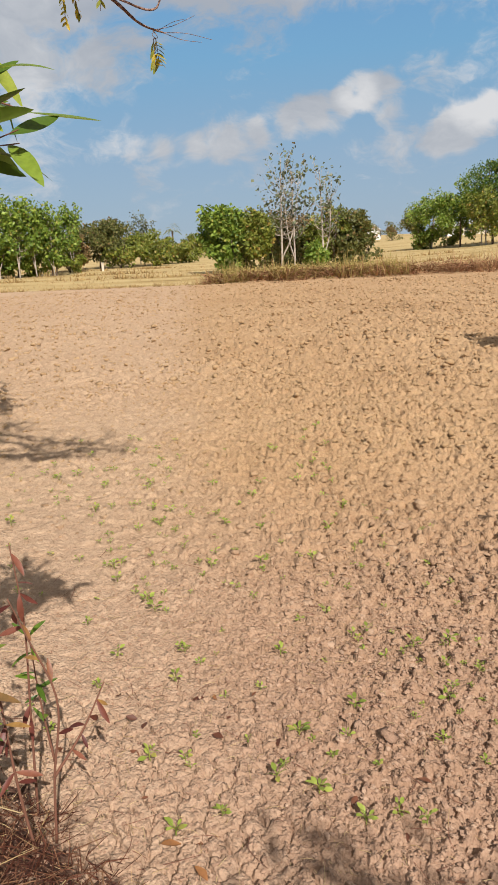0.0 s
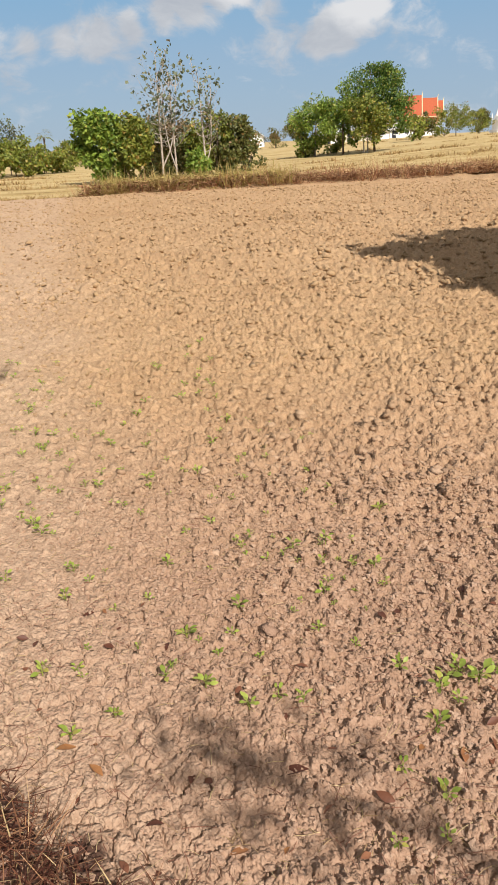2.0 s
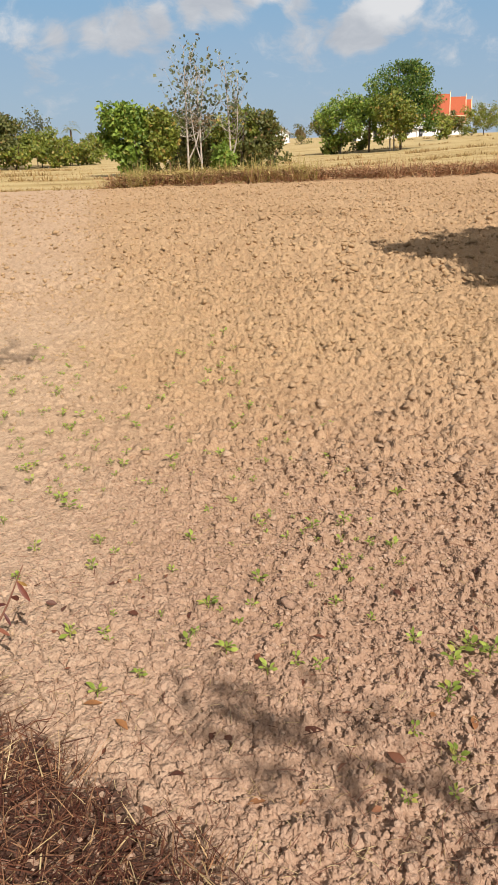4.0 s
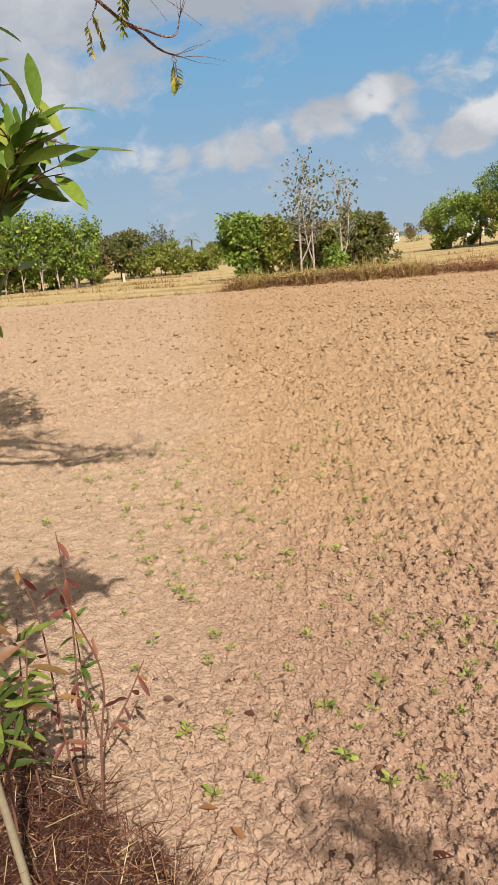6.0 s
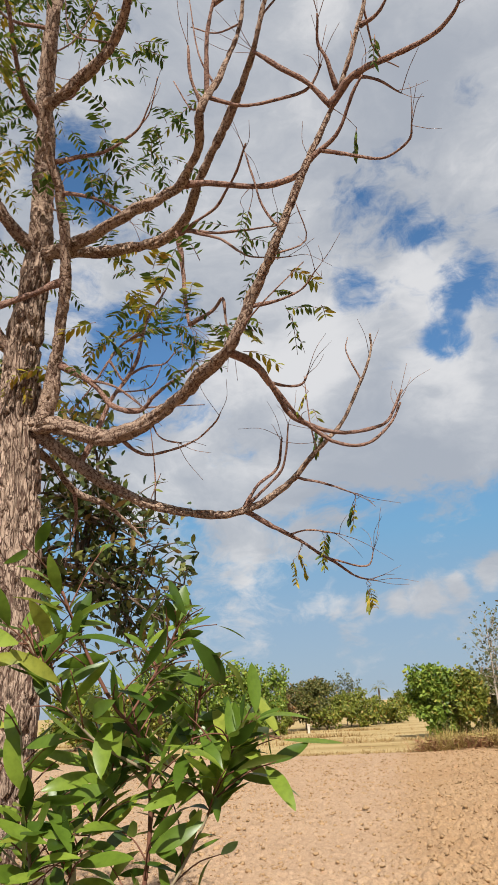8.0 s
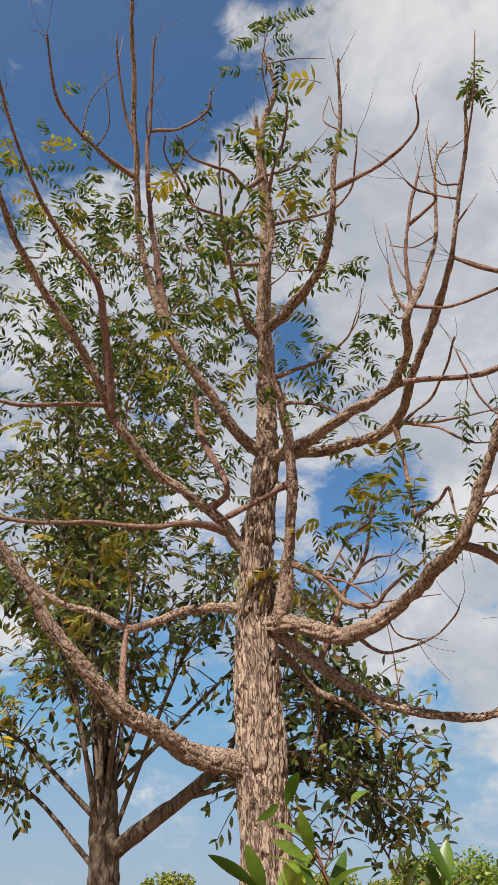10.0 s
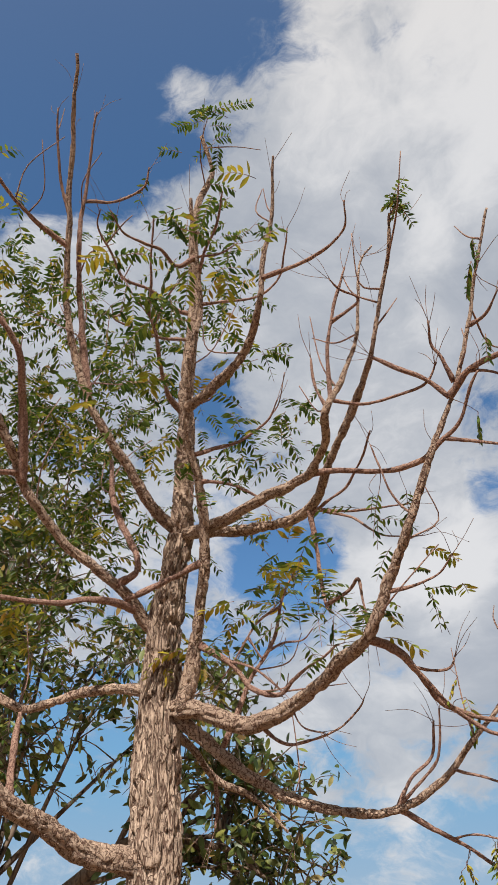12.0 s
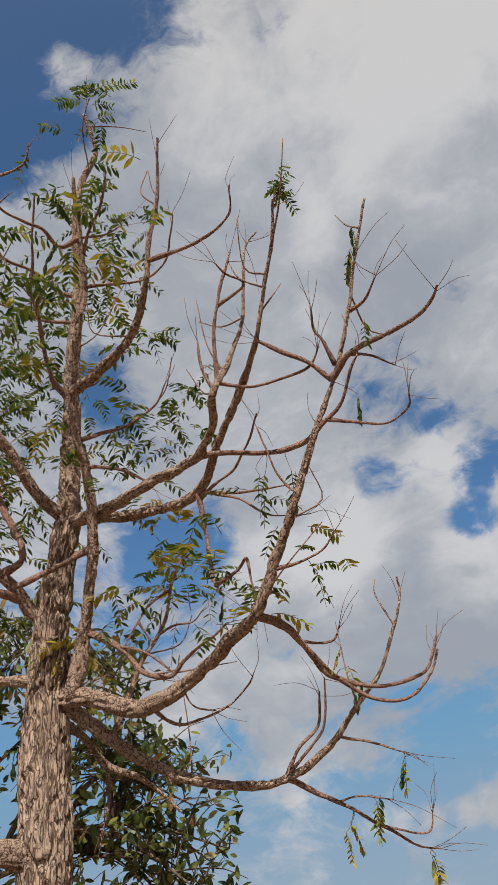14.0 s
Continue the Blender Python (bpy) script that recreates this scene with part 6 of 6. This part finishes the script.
def build_temple():
    ob = thing("temple", spot(18.8, 200), "Thai temple hall with stacked orange roofs and gold edges", "temple")
    bpart("wall", box(-7.0, 7.0, -3.6, 3.6, -0.5, 4.6), WHITE, ob, "white walls")
    for i in range(5):
        x = -5.6 + i * 2.8
        wn = bpart("window", box(x - 0.5, x + 0.5, -3.66, -3.5, 1.4, 3.4), DARK, ob)
        bpart("frame", box(x - 0.7, x + 0.7, -3.72, -3.66, 3.4, 3.7), TRIM, wn)
    for i, (length, half, z0, rise, x) in enumerate(((12.0, 4.4, 4.2, 1.9, 0.6), (8.2, 3.0, 6.3, 5.4, -2.6), (6.0, 2.9, 6.0, 4.8, 3.4), (3.2, 2.8, 5.6, 4.3, 6.6))):
        bm = gable(length, half, z0, rise, 0.25, 0.5)
        bmesh.ops.translate(bm, verts=bm.verts[:], vec=(x, 0, 0))
        roof = bpart("roof", bm, TILE, ob, "orange tiled roof tier")
        for s in (-1, 1):
            tb = Batch()
            xe = x + s * (length / 2 + 0.05)
            tb.tube(spline([(xe, -half - 0.6, z0 - rise * 0.12), (xe, -half * 0.5, z0 + rise * 0.5), (xe, 0, z0 + rise + 0.4), (xe + s * 0.2, 0, z0 + rise + 1.2)], 10), (0.16, 0.16, 0.06), 6)
            part("bargeboard", tb.mesh("bargeboard", TRIM, True), roof, "pale gold gable edge with a raised finial")
        rb = Batch()
        rb.tube([(x - length / 2, -half - 0.5, z0 - rise * 0.1), (x + length / 2, -half - 0.5, z0 - rise * 0.1)], 0.14, 6)
        part("eave_edge", rb.mesh("eave_edge", TRIM, True), roof)
    bpart("gable_wall", prism(9.6, 2.6, 4.4, 6.2, 4.0), WHITE, ob)
    put(ob, 18.6, 245, -14, 0.95)


def build_tower():
    ob = thing("white_tower", spot(24.5, 225), "small white crematorium tower with a pointed spire", "tower")
    bpart("base", box(-2.9, 2.9, -2.9, 2.9, -0.5, 1.0, 0.08), WHITE, ob)
    bpart("body", box(-2.3, 2.3, -2.3, 2.3, 1.0, 4.2, 0.05), WHITE, ob)
    for x in (-1.1, 1.1):
        bpart("window", box(x - 0.45, x + 0.45, -2.36, -2.25, 1.6, 3.2), DARK, ob)
    bpart("cornice", box(-3.0, 3.0, -3.0, 3.0, 4.2, 4.6, 0.1), WHITE, ob)
    bpart("upper_body", box(-1.9, 2.4, -1.8, 1.8, 4.6, 6.0, 0.05), WHITE, ob)
    for x in (-2.4, -0.4, 1.4, 2.5):
        for y in (-2.4, 2.4):
            pb = Batch()
            pb.tube([(x, y, 4.6), (x, y, 5.5), (x, y, 5.8), (x, y, 6.9 + 0.3 * (x > 0))], (0.34, 0.26, 0.2, 0.03), 6)
            part("pinnacle", pb.mesh("pinnacle", WHITE), ob)
    sb = Batch()
    sb.tube([(-1.6, 0, 5.8), (-1.6, 0, 6.6), (-1.6, 0, 7.2), (-1.6, 0, 8.9)], (0.8, 0.55, 0.34, 0.03), 8)
    part("spire", sb.mesh("spire", WHITE), ob)
    put(ob, 24.4, 225, 8, 0.72)


def build_palm():
    rng = np.random.default_rng(44)
    ob = thing("palm", (0, 0, 0), "slender palm far beyond the stubble", "palm", "far trees")
    b = Batch()
    b.tube(spline([(0, 0, -0.2), (0.1, 0, 1.4), (0.1, 0, 3.0)], 10), (0.13, 0.1, 0.09), 7, 0.05)
    part("trunk", b.mesh("trunk", BARK_DULL, True), ob)
    for i in range(11):
        t = i * 2.4
        d = np.array([math.cos(t), math.sin(t), rng.uniform(-0.1, 1.6)])
        p = spline([(0.1, 0, 3.0), np.array([0.1, 0, 3.0]) + d * 0.5, np.array([0.1, 0, 2.7]) + d * (0.9, 0.9, 0.3)], 9)
        s = unit(np.cross(d, (0, 0, 1)))
        at = np.repeat(p[2:], 2, 0)
        along = np.tile(np.stack([s, -s]), (7, 1)) + d * 0.5 + (0, 0, -0.5)
        v, f = leaves(at, along, np.tile([0, 0, 1.0], (14, 1)), 0.4, 0.09)
        part("frond", mesh_data("frond", v, f, OLIVE_FAR), ob)
    put(ob, -8.4, 86)


def build_post():
    ob = thing("marker_post", spot(-13.8, 50), "short weathered concrete post at the stubble's edge", "post")
    bpart("shaft", box(-0.07, 0.07, -0.07, 0.07, -0.2, 0.5, 0.015), CREAM, ob)
    bpart("cap", box(-0.09, 0.09, -0.09, 0.09, 0.5, 0.55, 0.01), CREAM, ob)


build_temple()
build_tower()
build_palm()
build_post()



# ---- seedlings, fallen leaves, twigs ----
def seedling(seed, wide):
    rng = np.random.default_rng(seed)
    ob = thing("seedling", (0, 0, 0), "small bright green seedling on dry clay", "seedling", "seedlings in the field")
    for i in range(rng.integers(6, 11)):
        t = i * 2.4 + rng.normal(0, 0.3)
        d = np.array([math.cos(t), math.sin(t), rng.uniform(0.25, 1.1)])
        h = np.array([0, 0, wide * rng.uniform(0.15, 0.55)])
        b = Batch()
        b.tube(spline([(0, 0, -0.005), h, h + d * wide * 0.22], 4), (0.0012, 0.0008), 4, 0.0, rng)
        st = part("stalk", b.mesh("stalk", SPROUT), ob)
        ln = wide * rng.uniform(0.28, 0.48)
        v, f = leaves([h + d * wide * 0.2], [d], [unit(np.array([0, 0, 1.0]) + rng.normal(0, 0.3, 3))], [ln], [ln * 0.58], LEAF_OVAL, 0.25, 0.25)
        part("leaf", mesh_data("leaf", v, f, SPROUT, True), st)
    return ob


SOWN_LEFT = [(-0.87, 3.26), (-1.05, 3.82), (-0.89, 3.89), (-0.41, 3.92), (-0.21, 3.84), (-0.43, 3.54), (-0.50, 3.42), (-0.69, 3.06), (-0.64, 2.96), (-0.91, 2.87), (-0.73, 2.64),
             (-0.47, 2.65), (-0.40, 2.56), (-0.48, 2.47), (-0.76, 2.43), (-0.30, 3.13), (-0.22, 3.07), (-0.17, 2.40), (-0.04, 2.17), (-0.10, 2.61), (-0.50, 2.05), (-0.39, 2.05), (-0.11, 1.96),
             (-0.26, 1.83), (-0.38, 1.77), (-0.02, 2.86)]
SOWN_RIGHT = [(0.09, 2.89), (0.24, 2.73), (0.15, 2.28), (0.40, 2.62), (0.64, 2.65), (0.53, 2.61), (0.49, 2.48), (0.60, 2.45), (0.68, 2.43), (0.46, 2.31), (0.40, 2.11), (0.11, 2.14),
              (0.01, 1.91), (0.13, 1.80), (0.22, 1.82), (0.29, 1.79), (0.61, 1.89), (0.73, 1.72), (0.64, 1.65), (0.49, 1.49), (0.42, 1.30), (0.54, 1.31), (0.83, 2.88), (0.03, 4.78),
              (0.96, 1.90), (0.78, 1.87), (0.89, 1.82), (1.13, 1.80), (0.97, 1.75), (1.14, 2.00), (0.58, 1.42)]


def sow():
    rng = np.random.default_rng(4)
    kinds = [seedling(200 + i, 0.056) for i in range(5)]
    places = SOWN_LEFT + SOWN_RIGHT
    far = np.stack([rng.uniform(-2.2, 0.3, 70), rng.uniform(3.2, 6.0, 70)], -1)
    places = places + [tuple(p) for p in far[np.abs(far[:, 0]) < far[:, 1] * 0.42]]
    tiny = len(places)
    more = np.stack([np.r_[rng.uniform(-1.0, 0.7, 90), rng.uniform(-2.2, -0.6, 80)], np.r_[rng.uniform(2.0, 4.2, 90), rng.uniform(3.1, 5.0, 80)]], -1)
    places = places + [tuple(p) for p in more[np.abs(more[:, 0]) < more[:, 1] * 0.52]]
    small = len(places)
    places = places + [(0.77, 1.83), (0.69, 1.77), (0.82, 1.79), (0.73, 1.81), (0.98, 1.93)]
    for i, (x, y) in enumerate(places):
        z = float(soil_height(np.array([x]), np.array([y]))[0])
        size = rng.uniform(0.7, 1.25) * (1.2 if i >= small else 0.55 if i >= tiny else 0.95)
        m = Matrix.Translation((x, y, z)) @ Matrix.Rotation(rng.uniform(0, 6.28), 4, "Z") @ Matrix.Scale(size, 4)
        if i < len(kinds):
            kinds[i].matrix_world = m
        else:
            c = copy_thing(kinds[i % 5], Matrix.Identity(4))
            c.matrix_world = m


def fallen_leaves():
    rng = np.random.default_rng(6)
    spots = [(0.79, 1.33, 0.085), (0.67, 1.52, 0.05), (0.26, 1.56, 0.085), (0.97, 1.39, 0.05), (-0.36, 1.73, 0.06), (0.45, 1.42, 0.05), (-0.12, 1.45, 0.045), (-0.05, 1.56, 0.04),
             (-0.28, 1.62, 0.05), (0.08, 1.36, 0.05), (-0.2, 1.33, 0.04), (-0.33, 1.44, 0.05)]
    spots += [(rng.uniform(-0.7, 1.2), rng.uniform(1.2, 2.4), rng.uniform(0.018, 0.045)) for _ in range(60)]
    for x, y, ln in spots:
        z = float(soil_height(np.array([x]), np.array([y]))[0]) + 0.008
        t = rng.uniform(0, 6.28)
        shape = LEAF_OVAL if ln > 0.07 else LEAF_LANCE
        v, f = leaves([(0, 0, 0)], [(math.cos(t), math.sin(t), rng.uniform(0.0, 0.4))], [unit(np.array([0, 0, 1.0]) + rng.normal(0, 0.35, 3))], [ln], [ln * 0.5], shape, rng.uniform(-0.3, 0.4), 0.4)
        ob = solid("fallen_leaf", mesh_data("fallen_leaf", v, f, BROWN_LEAF, True), "curled dry brown leaf lying on the clay", "leaf", "fallen leaves")
        ob.location = (x, y, z)


def litter():
    """Straw bits, rootlets and thin twigs on the near ground."""
    rng = np.random.default_rng(8)
    for name, count, mat, ln, r, label in (("straw_litter", 900, STRAW, 0.035, 0.0009, "short bits of dry straw on the clay"), ("twig_litter", 420, RED_STEM, 0.06, 0.0012, "thin reddish twigs and rootlets on the clay")):
        b = Batch()
        for _ in range(count):
            y = 1.05 + 2.6 * rng.random() ** 1.6
            x = rng.uniform(-0.5, 0.62) * y
            z = float(soil_height(np.array([x]), np.array([y]))[0]) + 0.006
            t = rng.uniform(0, 6.28)
            d = np.array([math.cos(t), math.sin(t), rng.normal(0, 0.2)]) * ln * rng.uniform(0.4, 1.8)
            a = np.array([x, y, z])
            b.tube(spline([a - d / 2, a + rng.normal(0, 0.1, 3) * ln + (0, 0, 0.003), a + d / 2], 4), (r, r * 0.7), 4, 0.0, rng)
        solid(name, b.mesh(name, mat), label, "litter", kind="stuff")


sow()
fallen_leaves()
litter()
